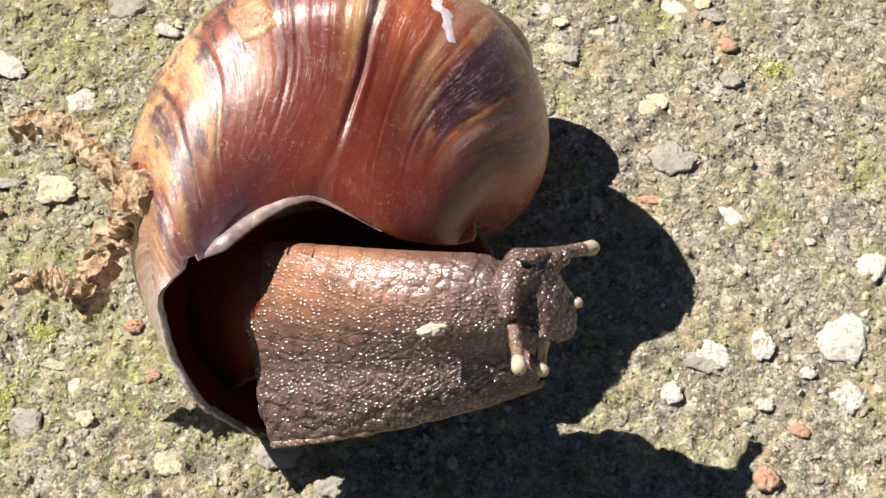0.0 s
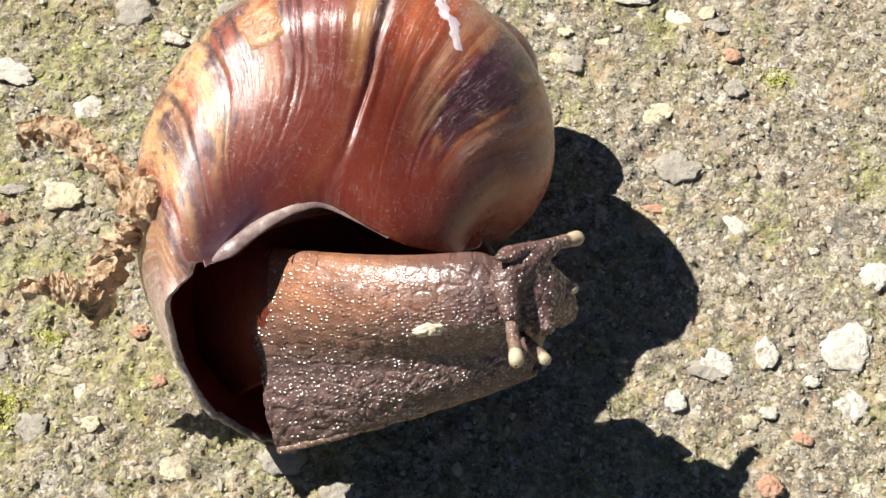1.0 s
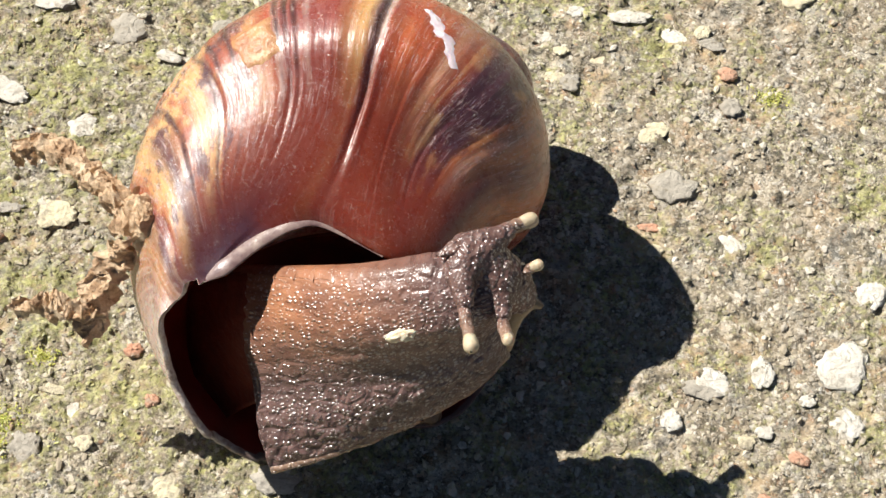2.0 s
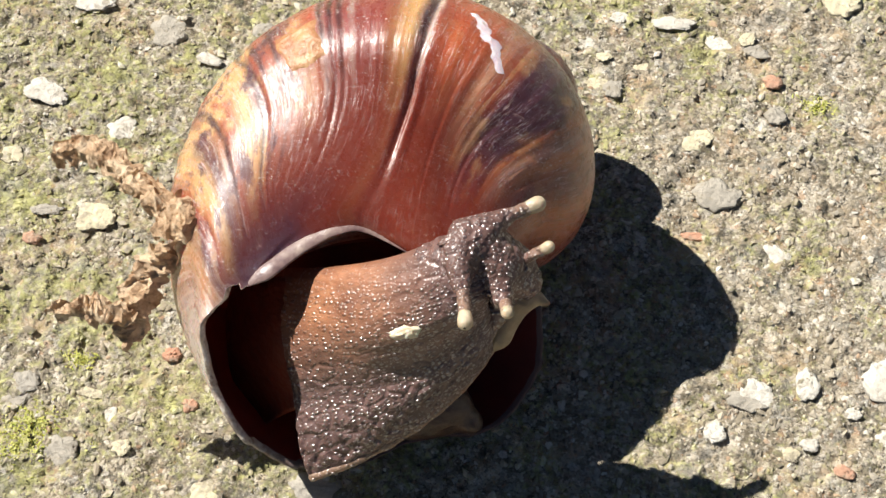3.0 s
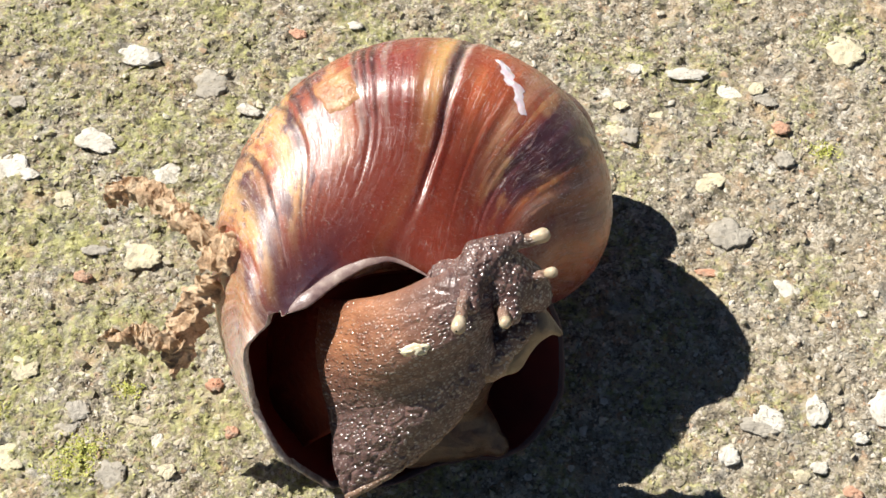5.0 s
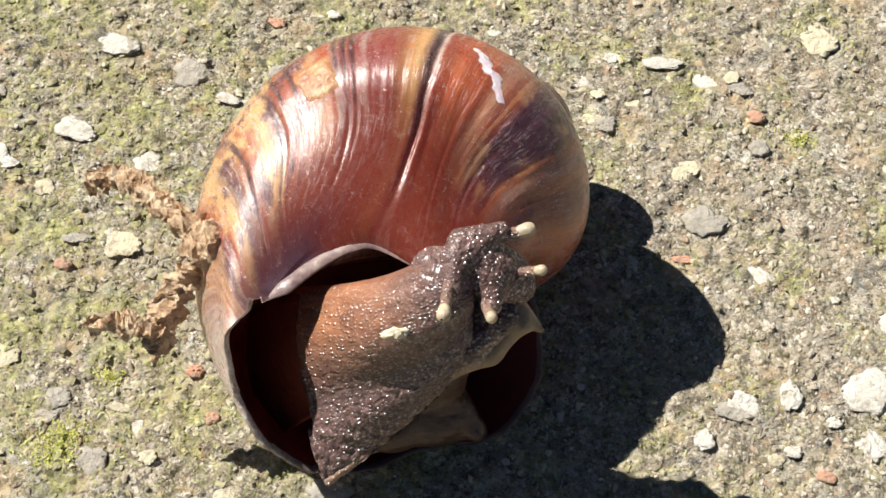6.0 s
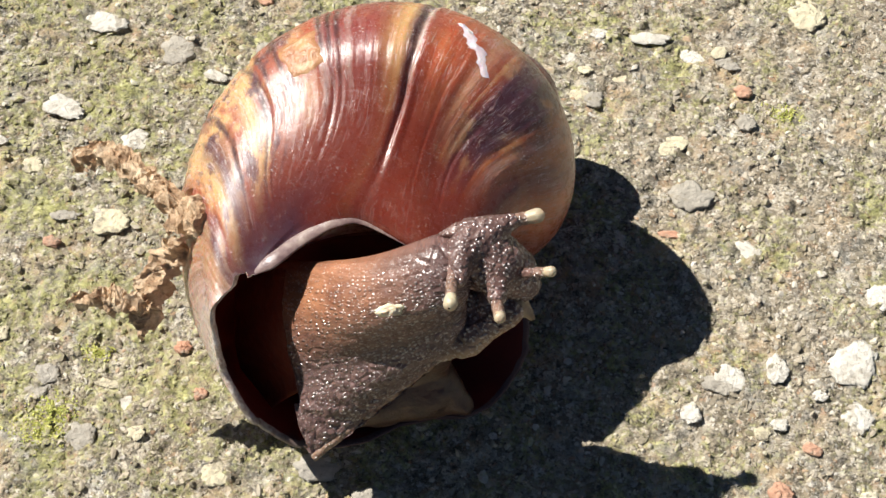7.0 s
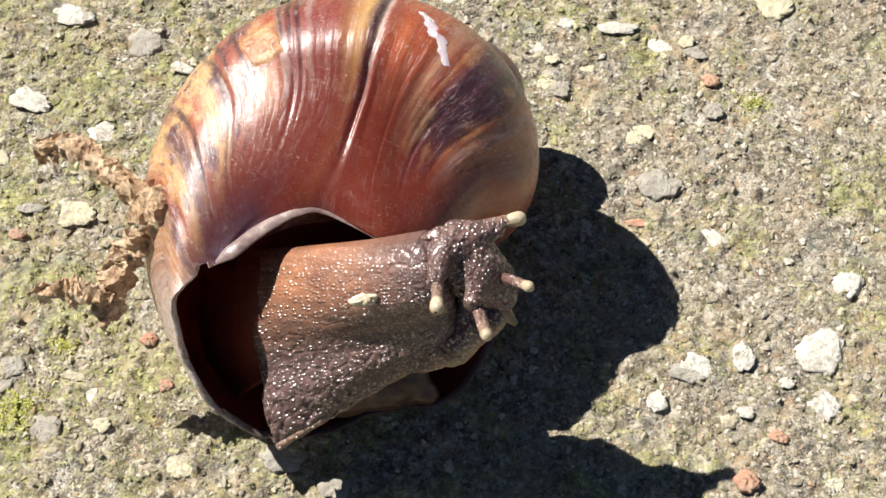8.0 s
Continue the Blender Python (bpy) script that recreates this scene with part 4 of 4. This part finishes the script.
def skin_over(swellings, blend, step):
    """A closed skin round the blended swellings: points, outward normals and faces."""
    ends = np.array([e for w in swellings for e in w[:2]])
    low = ends.min(0) - 0.5
    size = np.ceil((ends.max(0) + 0.5 - low) / step).astype(int)
    grid = np.stack(np.meshgrid(*(np.arange(n) for n in size), indexing="ij"), -1)
    dist = blended(low + grid.reshape(-1, 3) * step, swellings, blend).reshape(size)
    corner = np.stack([dist[x:size[0] - 1 + x, y:size[1] - 1 + y, z:size[2] - 1 + z] for x in (0, 1) for y in (0, 1) for z in (0, 1)], -1)
    cells = np.argwhere((corner.min(-1) < 0) & (corner.max(-1) >= 0))
    index = {tuple(c): k for k, c in enumerate(cells.tolist())}
    p = low + (cells + 0.5) * step

    def slope(q):
        h = step * 0.3
        return np.stack([blended(q + h * e, swellings, blend) - blended(q - h * e, swellings, blend) for e in np.eye(3)], 1) / (2 * h)

    for _ in range(4):
        g = slope(p)
        p = p - g * (blended(p, swellings, blend) / np.maximum((g * g).sum(1), 0.1))[:, None]
    g = slope(p)
    faces = []
    for axis in range(3):
        u, v = (axis + 1) % 3, (axis + 2) % 3
        ahead = np.roll(dist, -1, axis)
        for c in np.argwhere((dist < 0) != (ahead < 0)).tolist():
            if c[axis] >= size[axis] - 1:
                continue
            quad = []
            for du, dv in ((0, 0), (-1, 0), (-1, -1), (0, -1)):
                k = list(c)
                k[u] += du
                k[v] += dv
                quad.append(index.get(tuple(k)))
            if None not in quad:
                faces.append(quad if dist[tuple(c)] < 0 else quad[::-1])
    return p, g / np.linalg.norm(g, axis=1, keepdims=True), faces


def build_head(snail):
    """The head: a blunt muzzle that forks into the roots of the feelers, granular, with folds towards the mouth."""
    points, normals, faces = skin_over(SWELLINGS, 0.045, 0.024)
    verts = []
    for p, nrm in zip(points, normals):
        v = Vector(p)
        wart = max(0, 0.55 - noise.voronoi(v * 17, distance_metric="DISTANCE")[0][0])
        fold = abs(noise.noise(Vector((v.x * 4, v.y * 11, v.z * 11))))
        front = min(max((v.x - 0.05) / 0.3, 0), 1)
        verts.append((v + Vector(nrm) * (0.030 * wart - 0.020 * (0.2 - min(fold, 0.2)) / 0.2 * (0.3 + 0.7 * front))) * C)
    me = bpy.data.meshes.new("head")
    me.from_pydata([tuple(v) for v in verts], [], faces)
    me.shade_smooth()
    me.attributes.new("tone", "FLOAT", "POINT").data.foreach_set("value", [0.05] * len(verts))
    return part("head", me, M_SKIN, snail, "dark wrinkled head with blunt muzzle")


def tube(name, stations, segs=20, wart=0.0):
    """A round tapering tube along +y; stations are (y, radius)."""
    rows = []
    for y, r in stations:
        row = []
        for j in range(segs):
            b = 2 * math.pi * j / segs
            k = r
            if wart:
                k += wart * max(0, 0.5 - noise.voronoi(Vector((math.cos(b) * 2, y * 11, math.sin(b) * 2)), distance_metric="DISTANCE")[0][0])
            row.append(Vector((k * math.cos(b), y, -k * math.sin(b))))
        rows.append(row)
    return grid_mesh(name, rows, True)


def build_tentacle(snail, name, length, root, neck, bulb, eye):
    n = 26
    st = []
    for i in range(n + 1):
        f = i / n
        r = neck + (root - neck) * max(0, 1 - f / 0.55) ** 1.6
        st.append((f * length - bulb * 0.9 - 0.30 * (1 - f), r * min(1, 5 * f + 0.05)))
    me = tube(name, st, 24, 0.03)
    me.attributes.new("tone", "FLOAT", "POINT").data.foreach_set("value", [0.12] * len(me.vertices))
    me.attributes.new("rim", "FLOAT", "POINT").data.foreach_set("value", [0.75 * max(0, (v.co.y / C / length - 0.35) / 0.65) for v in me.vertices])
    ob = part(name, me, M_SKIN, snail)
    rows = []
    for i in range(21):
        a = math.pi * i / 20
        long = 2.4 if i > 10 else 1.0
        rows.append([Vector((bulb * math.sin(a) * math.cos(b), length - bulb + bulb * long * math.cos(a), -bulb * math.sin(a) * math.sin(b)))
                     for b in [2 * math.pi * j / 24 for j in range(24)]])
    me = grid_mesh("eye" if eye else "feeler_tip", rows, True, True)
    me.materials.append(M_EYE)
    if eye:
        me.materials.append(M_PUPIL)
        for p in me.polygons:
            c = p.center / C
            if (c - Vector((bulb * 0.15, length, bulb * 0.1))).length < bulb * 0.17:
                p.material_index = 1
    part("eye" if eye else "feeler_tip", me, M_EYE, ob, "pale cream bulb with a dark pupil" if eye else "pale cream rounded tip")
    return ob


def tentacle_pose(base, tip, length):
    a, b = Vector(base), Vector(tip)
    y = (b - a).normalized()
    z = Vector((0, -0.5, 0.87))
    z = (z - y * z.dot(y)).normalized()
    return basis(y.cross(z), y, z, b - y * length)


# how far the pale sole and the dark chin above it are let down, key by key
SOLE_DOWN = (0.03, 0.03, 0.03, 0.03, 0.03, 0.05, 0.14, 0.17, 0.17, 0.14, 0.02, 0.0, 0.0)
CHIN_DOWN = (0.05, 0.05, 0.05, 0.05, 0.05, 0.08, 0.14, 0.20, 0.22, 0.22, 0.21, 0.20, 0.20)


def lobe_pose(k, down):
    """The pale front of the sole, below the head."""
    b, f = Vector(B_END[k]), Vector(FRONT[k])
    x = (f - b).normalized()
    z = Vector((0, -0.5, 0.87))
    z = (z - x * z.dot(x)).normalized()
    return basis(x, z.cross(x), z, (b + f) / 2 - z.cross(x) * down[k] + (Vector((-0.16, -0.03, -0.10)) if k > 2 else Vector((-0.25, 0.25, -0.45))))


def mean_gap(a, b):
    return max((Vector(p) - Vector(q)).length for p, q in zip(a, b))


# ---- build ----
build_ground()
snail = tagged(new("giant_snail"), "brown giant land snail stretching out of its shell on concrete", "snail")
snail.location = HOME * C
build_shell(snail)
for ch in list(snail.children):
    ch.matrix_basis = place(-HOME)
neck_pieces = build_neck(snail)
head = build_head(snail)
FEELERS = []
for name, base, tip, root, thin, bulb, eye in (("eye_tentacle", EYE_R_BASE, EYE_R_TIP, 0.115, 0.067, 0.083, True), ("eye_tentacle", EYE_L_BASE, EYE_L_TIP, 0.115, 0.063, 0.079, True),
                                               ("feeler", FEEL_R_BASE, FEEL_R_TIP, 0.10, 0.052, 0.061, False), ("feeler", FEEL_L_BASE, FEEL_L_TIP, 0.12, 0.064, 0.066, False)):
    length = mean_gap(base, tip) + 0.1
    FEELERS.append((build_tentacle(snail, name, length, root, thin, bulb, eye), base, tip, length))
SOLE = (((-0.66, 0.04, -0.04), (-0.10, -0.03, 0.0), 0.06, 0.13), ((-0.10, -0.03, 0.0), (0.38, 0.02, 0.02), 0.13, 0.12), ((0.38, 0.02, 0.02), (0.60, 0.38, 0.04), 0.12, 0.08), ((0.48, 0.06, -0.02), (0.50, -0.20, -0.06), 0.08, 0.022))
CHIN = (((-0.72, 0.26, 0.05), (-0.25, 0.17, 0.06), 0.20, 0.21), ((-0.25, 0.17, 0.06), (0.34, 0.20, 0.06), 0.21, 0.18), ((-0.45, 0.50, 0.0), (0.30, 0.45, -0.02), 0.24, 0.20))


def build_sole(snail):
    """The pale front rim of the sole, with a small pointed corner."""
    points, normals, faces = skin_over(SOLE, 0.04, 0.028)
    me = bpy.data.meshes.new("sole_front")
    me.from_pydata([tuple((Vector(p) + Vector(nrm) * 0.02 * noise.noise(Vector(p) * 5)) * C) for p, nrm in zip(points, normals)], [], faces)
    me.shade_smooth()
    return part("sole_front", me, M_SOLE, snail, "pale ochre front edge of the sole")


def build_chin(snail):
    """Dark wrinkled skin between the neck's edge and the muzzle, above the sole."""
    points, normals, faces = skin_over(CHIN, 0.04, 0.06)
    verts, rim = [], []
    for p, nrm in zip(points, normals):
        v = Vector(p)
        fold = abs(noise.noise(Vector((v.x * 5, v.y * 9, v.z * 9))))
        wart = max(0, 0.55 - noise.voronoi(v * 15, distance_metric="DISTANCE")[0][0])
        verts.append(tuple((v + Vector(nrm) * (0.03 * wart - 0.035 * max(0, 0.2 - fold) / 0.2)) * C))
        rim.append(min(max((0.10 - v.y) / 0.10, 0), 1))
    me = bpy.data.meshes.new("chin")
    me.from_pydata(verts, [], faces)
    me.shade_smooth()
    me.attributes.new("tone", "FLOAT", "POINT").data.foreach_set("value", [0.08] * len(verts))
    me.attributes.new("rim", "FLOAT", "POINT").data.foreach_set("value", rim)
    return part("chin", me, M_SKIN, snail)


sole, chin = build_sole(snail), build_chin(snail)
# the last swelling is out of sight, added to stop sunlight passing under the neck
FOOT = (((2.30, -0.72, 0.72), (3.30, -0.42, 0.66), 0.38, 0.34), ((3.30, -0.42, 0.66), (3.66, -0.52, 0.58), 0.28, 0.15), ((3.05, -0.20, 0.90), (3.25, -0.05, 1.80), 0.42, 0.34))


def build_foot(snail):
    """The rest of the foot: the tail folded in the mouth of the shell and an unseen lump, added to block the sun,
    between it and the neck.
    """
    points, normals, faces = skin_over(FOOT, 0.06, 0.045)
    me = bpy.data.meshes.new("tail")
    verts = []
    for p, nrm in zip(points, normals):
        v = Vector(p)
        crease = abs(noise.noise(Vector((v.x * 2.2 - v.y, v.y * 5, v.z * 5))))
        verts.append(tuple((v + Vector(nrm) * (0.05 * noise.noise(v * 3) - 0.018 * (0.2 - min(crease, 0.2)) / 0.2) - HOME) * C))
    me.from_pydata(verts, [], faces)
    me.shade_smooth()
    return part("tail", me, M_TAIL, snail, "brown tail of the foot folded in the shell, with an added hidden lump")


build_foot(snail)
flake = new("shell_flake", lump("shell_flake", (0.15, 0.062, 0.045), 5, 0.45, 16, 20, 2.5))
flake.data.materials.append(M_FLAKE)
tagged(flake, "small cream flake stuck to the wet neck", "flake")


# ---- dry leaf stuck to the shell ----
def leaf_strip(name, spine, widths, curl, seed):
    """A crumpled strip with thickness along a spine of points."""
    pts = [Vector(p) for p in spine]
    n, rows = 70, []
    off = Vector((seed * 3.7, seed, seed * 1.9))
    for i in range(n + 1):
        f = i / n * (len(pts) - 1)
        j = min(int(f), len(pts) - 2)
        g = f - j
        c = pts[j].lerp(pts[j + 1], g)
        t = (pts[min(j + 2, len(pts) - 1)] - pts[max(j - 1, 0)]).normalized()
        side = t.cross(Vector((0, -0.4, 0.9))).normalized()
        up = side.cross(t)
        w = widths[j] + (widths[j + 1] - widths[j]) * g
        w *= 0.85 * (1 + 0.35 * noise.noise(c * 5 + off))
        end = min(1, 8 * i / n + 0.25, 8 * (1 - i / n) + 0.15)
        row = []
        for layer in (1, -1):
            for k in range(17):
                e = (k / 16 * 2 - 1) * layer
                p = c + side * (e * w * end) + up * (-curl * w * e * e + 0.012 * layer * (1 - e * e * 0.8))
                p += Vector((noise.noise(p * 7 + off), noise.noise(p * 7 - off), noise.noise(p * 7 + off * 2))) * 0.10
                p += up * (0.16 * (0.3 - abs(noise.noise(p * 6 + off)))) + (side + up) * (0.09 * (0.25 - abs(noise.noise(p * 15 - off))))
                row.append(p)
        rows.append(row)
    me = grid_mesh(name, rows, True)
    me.shade_flat()
    return me


leaf = tagged(new("dry_leaf"), "crumpled dry brown leaf scrap stuck to the shell", "leaf")
leaf.location = Vector((0.45, 0.4, 2.5)) * C
back = place((-0.45, -0.4, -2.5))
STRIPS = (
    ("upper_blade", [(0.54, 0.49, 2.66), (0.08, 0.69, 2.45), (-0.36, 1.03, 2.30), (-0.76, 1.35, 2.20), (-1.13, 1.50, 2.10), (-1.46, 1.34, 1.92)], (0.28, 0.24, 0.18, 0.17, 0.17, 0.10), 0.9, 1),
    ("lower_blade", [(0.35, 0.29, 2.50), (0.09, 0.12, 2.20), (-0.04, -0.17, 2.00), (-0.10, -0.44, 1.80), (-0.06, -0.70, 1.60)], (0.12, 0.20, 0.26, 0.22, 0.12), 0.6, 2),
    ("side_blade", [(0.02, -0.48, 2.00), (-0.36, -0.44, 2.00), (-0.64, -0.44, 1.95), (-1.0, -0.48, 1.90)], (0.10, 0.16, 0.17, 0.08), 0.8, 3),
    ("root_clump", [(0.58, 0.42, 2.66), (0.44, 0.44, 2.62), (0.26, 0.44, 2.50), (0.05, 0.42, 2.38)], (0.10, 0.24, 0.26, 0.14), 0.5, 4),
)
for name, spine, widths, curl, seed in STRIPS:
    part(name, leaf_strip(name, spine, widths, curl, seed), M_LEAF, leaf, "", back)


# ---- stones set in the slab: x, y, half length, half width, turn ----
WHITE_STONES = [
    (-2.46, 3.41, 0.33, 0.17, -15), (-1.36, 3.07, 0.18, 0.19, 60), (-3.50, 2.81, 0.36, 0.19, -5), (-2.21, 4.95, 0.30, 0.17, 0), (5.52, 5.76, 0.31, 0.11, 8),
    (6.17, 5.56, 0.19, 0.13, -40), (4.80, 5.75, 0.12, 0.09, 20), (4.41, 5.31, 0.15, 0.09, 0), (7.52, 0.79, 0.13, 0.20, 10), (6.49, 0.02, 0.14, 0.13, 30), (8.51, 1.0, 0.32, 0.30, 20),
]
PALE_STONES = [
    (6.94, 0.58, 0.24, 0.17, -20), (7.13, 2.48, 0.20, 0.11, -30), (-0.53, -0.83, 0.10, 0.09, 0), (0.74, 5.92, 0.11, 0.07, 0), (3.08, 5.95, 0.11, 0.07, 10), (-0.47, 4.22, 0.17, 0.08, -20),
    (8.56, 0.27, 0.21, 0.22, 0), (7.53, 0.75, 0.11, 0.17, 0), (8.08, 0.50, 0.09, 0.08, 0), (7.60, 0.03, 0.12, 0.08, 0), (8.84, 2.04, 0.20, 0.20, 0), (4.90, 0.53, 0.05, 0.05, 0), (4.09, -0.64, 0.06, 0.05, 0),
]
CREAM_STONES = [
    (-1.37, 1.70, 0.27, 0.20, 10), (-2.47, -0.09, 0.22, 0.16, 0), (-2.36, -1.30, 0.24, 0.15, -20), (-2.32, -1.79, 0.34, 0.16, 15), (7.39, -0.11, 0.11, 0.10, 0), (5.93, 3.93, 0.13, 0.11, 0),
    (7.74, 6.55, 0.26, 0.30, 0), (-2.63, 2.44, 0.15, 0.12, 0), (-4.35, 4.24, 0.14, 0.12, 0), (5.18, 5.06, 0.14, 0.09, 20), (4.66, 5.06, 0.10, 0.07, -10), (6.53, 5.67, 0.12, 0.10, 40), (4.64, 4.68, 0.17, 0.09, 5), (6.05, 4.06, 0.15, 0.11, -15), (-0.83, -0.59, 0.20, 0.07, -5), (-0.30, -1.22, 0.11, 0.09, 30), (6.12, 2.28, 0.12, 0.09, 0), (0.77, -1.63, 0.17, 0.16, 0),
]
GREY_STONES = [
    (-3.13, -0.24, 0.24, 0.22, 0), (-1.62, -0.60, 0.17, 0.15, 30), (-0.98, -1.34, 0.20, 0.18, 0), (6.28, 3.22, 0.28, 0.20, 20), (-1.09, 4.62, 0.25, 0.24, 0), (-1.98, 1.69, 0.22, 0.08, 10),
    (0.13, 4.82, 0.14, 0.10, 20), (6.96, 4.51, 0.14, 0.13, 0), (-3.70, 3.90, 0.12, 0.10, 0), (6.63, 5.51, 0.18, 0.10, -15), (4.84, 4.61, 0.14, 0.13, 0), (-1.68, -0.83, 0.16, 0.11, 10), (6.90, 0.48, 0.26, 0.14, 0), (2.00, -1.36, 0.27, 0.18, 0), (2.71, -1.65, 0.2, 0.15, 0),
]
RED_CHIPS = [
    (0.01, 0.01, 0.11, 0.10, 0), (0.37, -0.60, 0.10, 0.085, 20), (-0.05, 5.69, 0.13, 0.08, -10), (6.06, 2.61, 0.17, 0.05, 5), (6.90, 5.03, 0.13, 0.10, 0), (-2.06, 1.28, 0.13, 0.09, 0),
    (8.01, -0.25, 0.12, 0.075, -25), (7.64, -0.91, 0.15, 0.15, 0),
]


def ragged(name, a, b, h, seed):
    """A flat broken stone with an uneven outline."""
    off = Vector((seed * 5.1, seed * 2.3, seed * 0.7))
    rows = []
    for i in range(19):
        q = math.pi * i / 18
        row = []
        for j in range(44):
            t = 2 * math.pi * j / 44
            d = Vector((math.sin(q) * math.cos(t), math.sin(q) * math.sin(t), math.cos(q)))
            out = 1 + 0.40 * noise.noise(Vector((d.x, d.y, 0)) * 1.5 + off) + 0.18 * noise.noise(d * 3.4 + off) + 0.09 * noise.noise(d * 8 + off) + 0.05 * noise.noise(d * 17 + off)
            row.append((d.x * a * out, d.y * b * out, d.z * h * (1 + 0.5 * noise.noise(d * 4 - off))))
        rows.append(row)
    return grid_mesh(name, rows, True)


def set_stones(rows, name, material, label, high, category):
    for k, (x, y, a, b, turn) in enumerate(rows):
        h = high * min(a, b)
        ob = new(name, ragged(name, a, b, h, k + len(name)))
        ob.data.materials.append(material)
        ob.matrix_world = place((x, y, ground_height(x, y) + 0.015)) @ pose(0, 0, 0, 0, 0, turn)
        tagged(ob, label, category, name + "s in the slab")


set_stones(WHITE_STONES, "white_stone", M_WHITE, "white quartz stone set in the weathered concrete", 0.15, "stone")
set_stones(PALE_STONES, "pale_pebble", M_WHITE, "small pale pebble set in the weathered concrete", 0.28, "pebble")
set_stones(CREAM_STONES, "cream_stone", M_CREAM, "cream lichen-stained stone set in the concrete", 0.14, "stone")
set_stones(GREY_STONES, "grey_stone", M_GREY, "rough grey stone set in the concrete", 0.22, "stone")
set_stones(RED_CHIPS, "brick_chip", M_RED, "orange-red brick chip lying on the concrete", 0.5, "chip")
scatter_grains()


# ---- moss in the pits of the slab: x, y, reach ----
def moss_patch(x, y, reach, seed):
    """A cushion of short pointed shoots, thinner towards its edge."""
    rng = np.random.default_rng(seed)
    verts, faces = [], []
    for _ in range(int(1500 * reach)):
        r, a = reach * abs(rng.normal(0, 0.5)), rng.uniform(0, 6.283)
        px, py = x + r * math.cos(a) * 1.3, y + r * math.sin(a) * 0.8
        base = np.array([px, py, ground_height(px, py) - 0.01])
        tip = base + [rng.normal(0, 0.03), rng.normal(0, 0.03), rng.uniform(0.015, 0.045)]
        w, turn = rng.uniform(0.012, 0.026), rng.uniform(0, 6.283)
        k = len(verts)
        verts += [tuple((base + [w * math.cos(turn + 2.094 * i), w * math.sin(turn + 2.094 * i), 0]) * C) for i in range(3)] + [tuple(tip * C)]
        faces += [(k, k + 1, k + 3), (k + 1, k + 2, k + 3), (k + 2, k, k + 3)]
    me = bpy.data.meshes.new("moss")
    me.from_pydata(verts, [], faces)
    me.materials.append(M_MOSS)
    tagged(new("moss", me), "lime-green moss cushion growing on the concrete", "moss", kind="stuff")


for k, (x, y, reach) in enumerate(((-1.47, -1.32, 0.42), (-1.39, -1.04, 0.28), (-2.73, -0.69, 0.24), (-1.06, -0.20, 0.18), (7.48, 4.78, 0.24))):
    moss_patch(x, y, reach, 40 + k)


# ---- movement ----
def motions():
    ks = range(len(TIMES))
    for ob, s, v in neck_pieces:
        walk(ob, [(TIMES[k], skin_pose(k, s, v)) for k in ks])
    walk(head, [(TIMES[k], head_pose(k)) for k in ks])
    for ob, base, tip, length in FEELERS:
        walk(ob, [(TIMES[k], tentacle_pose(base[k], tip[k], length)) for k in ks])
    walk(sole, [(TIMES[k], lobe_pose(k, SOLE_DOWN)) for k in ks])
    walk(chin, [(TIMES[k], lobe_pose(k, CHIN_DOWN)) for k in ks])
    walk(flake, [(TIMES[k], place(FLAKE[k]) @ pose(0, 0, 0, 35, 0, 18)) for k in ks])


motions()
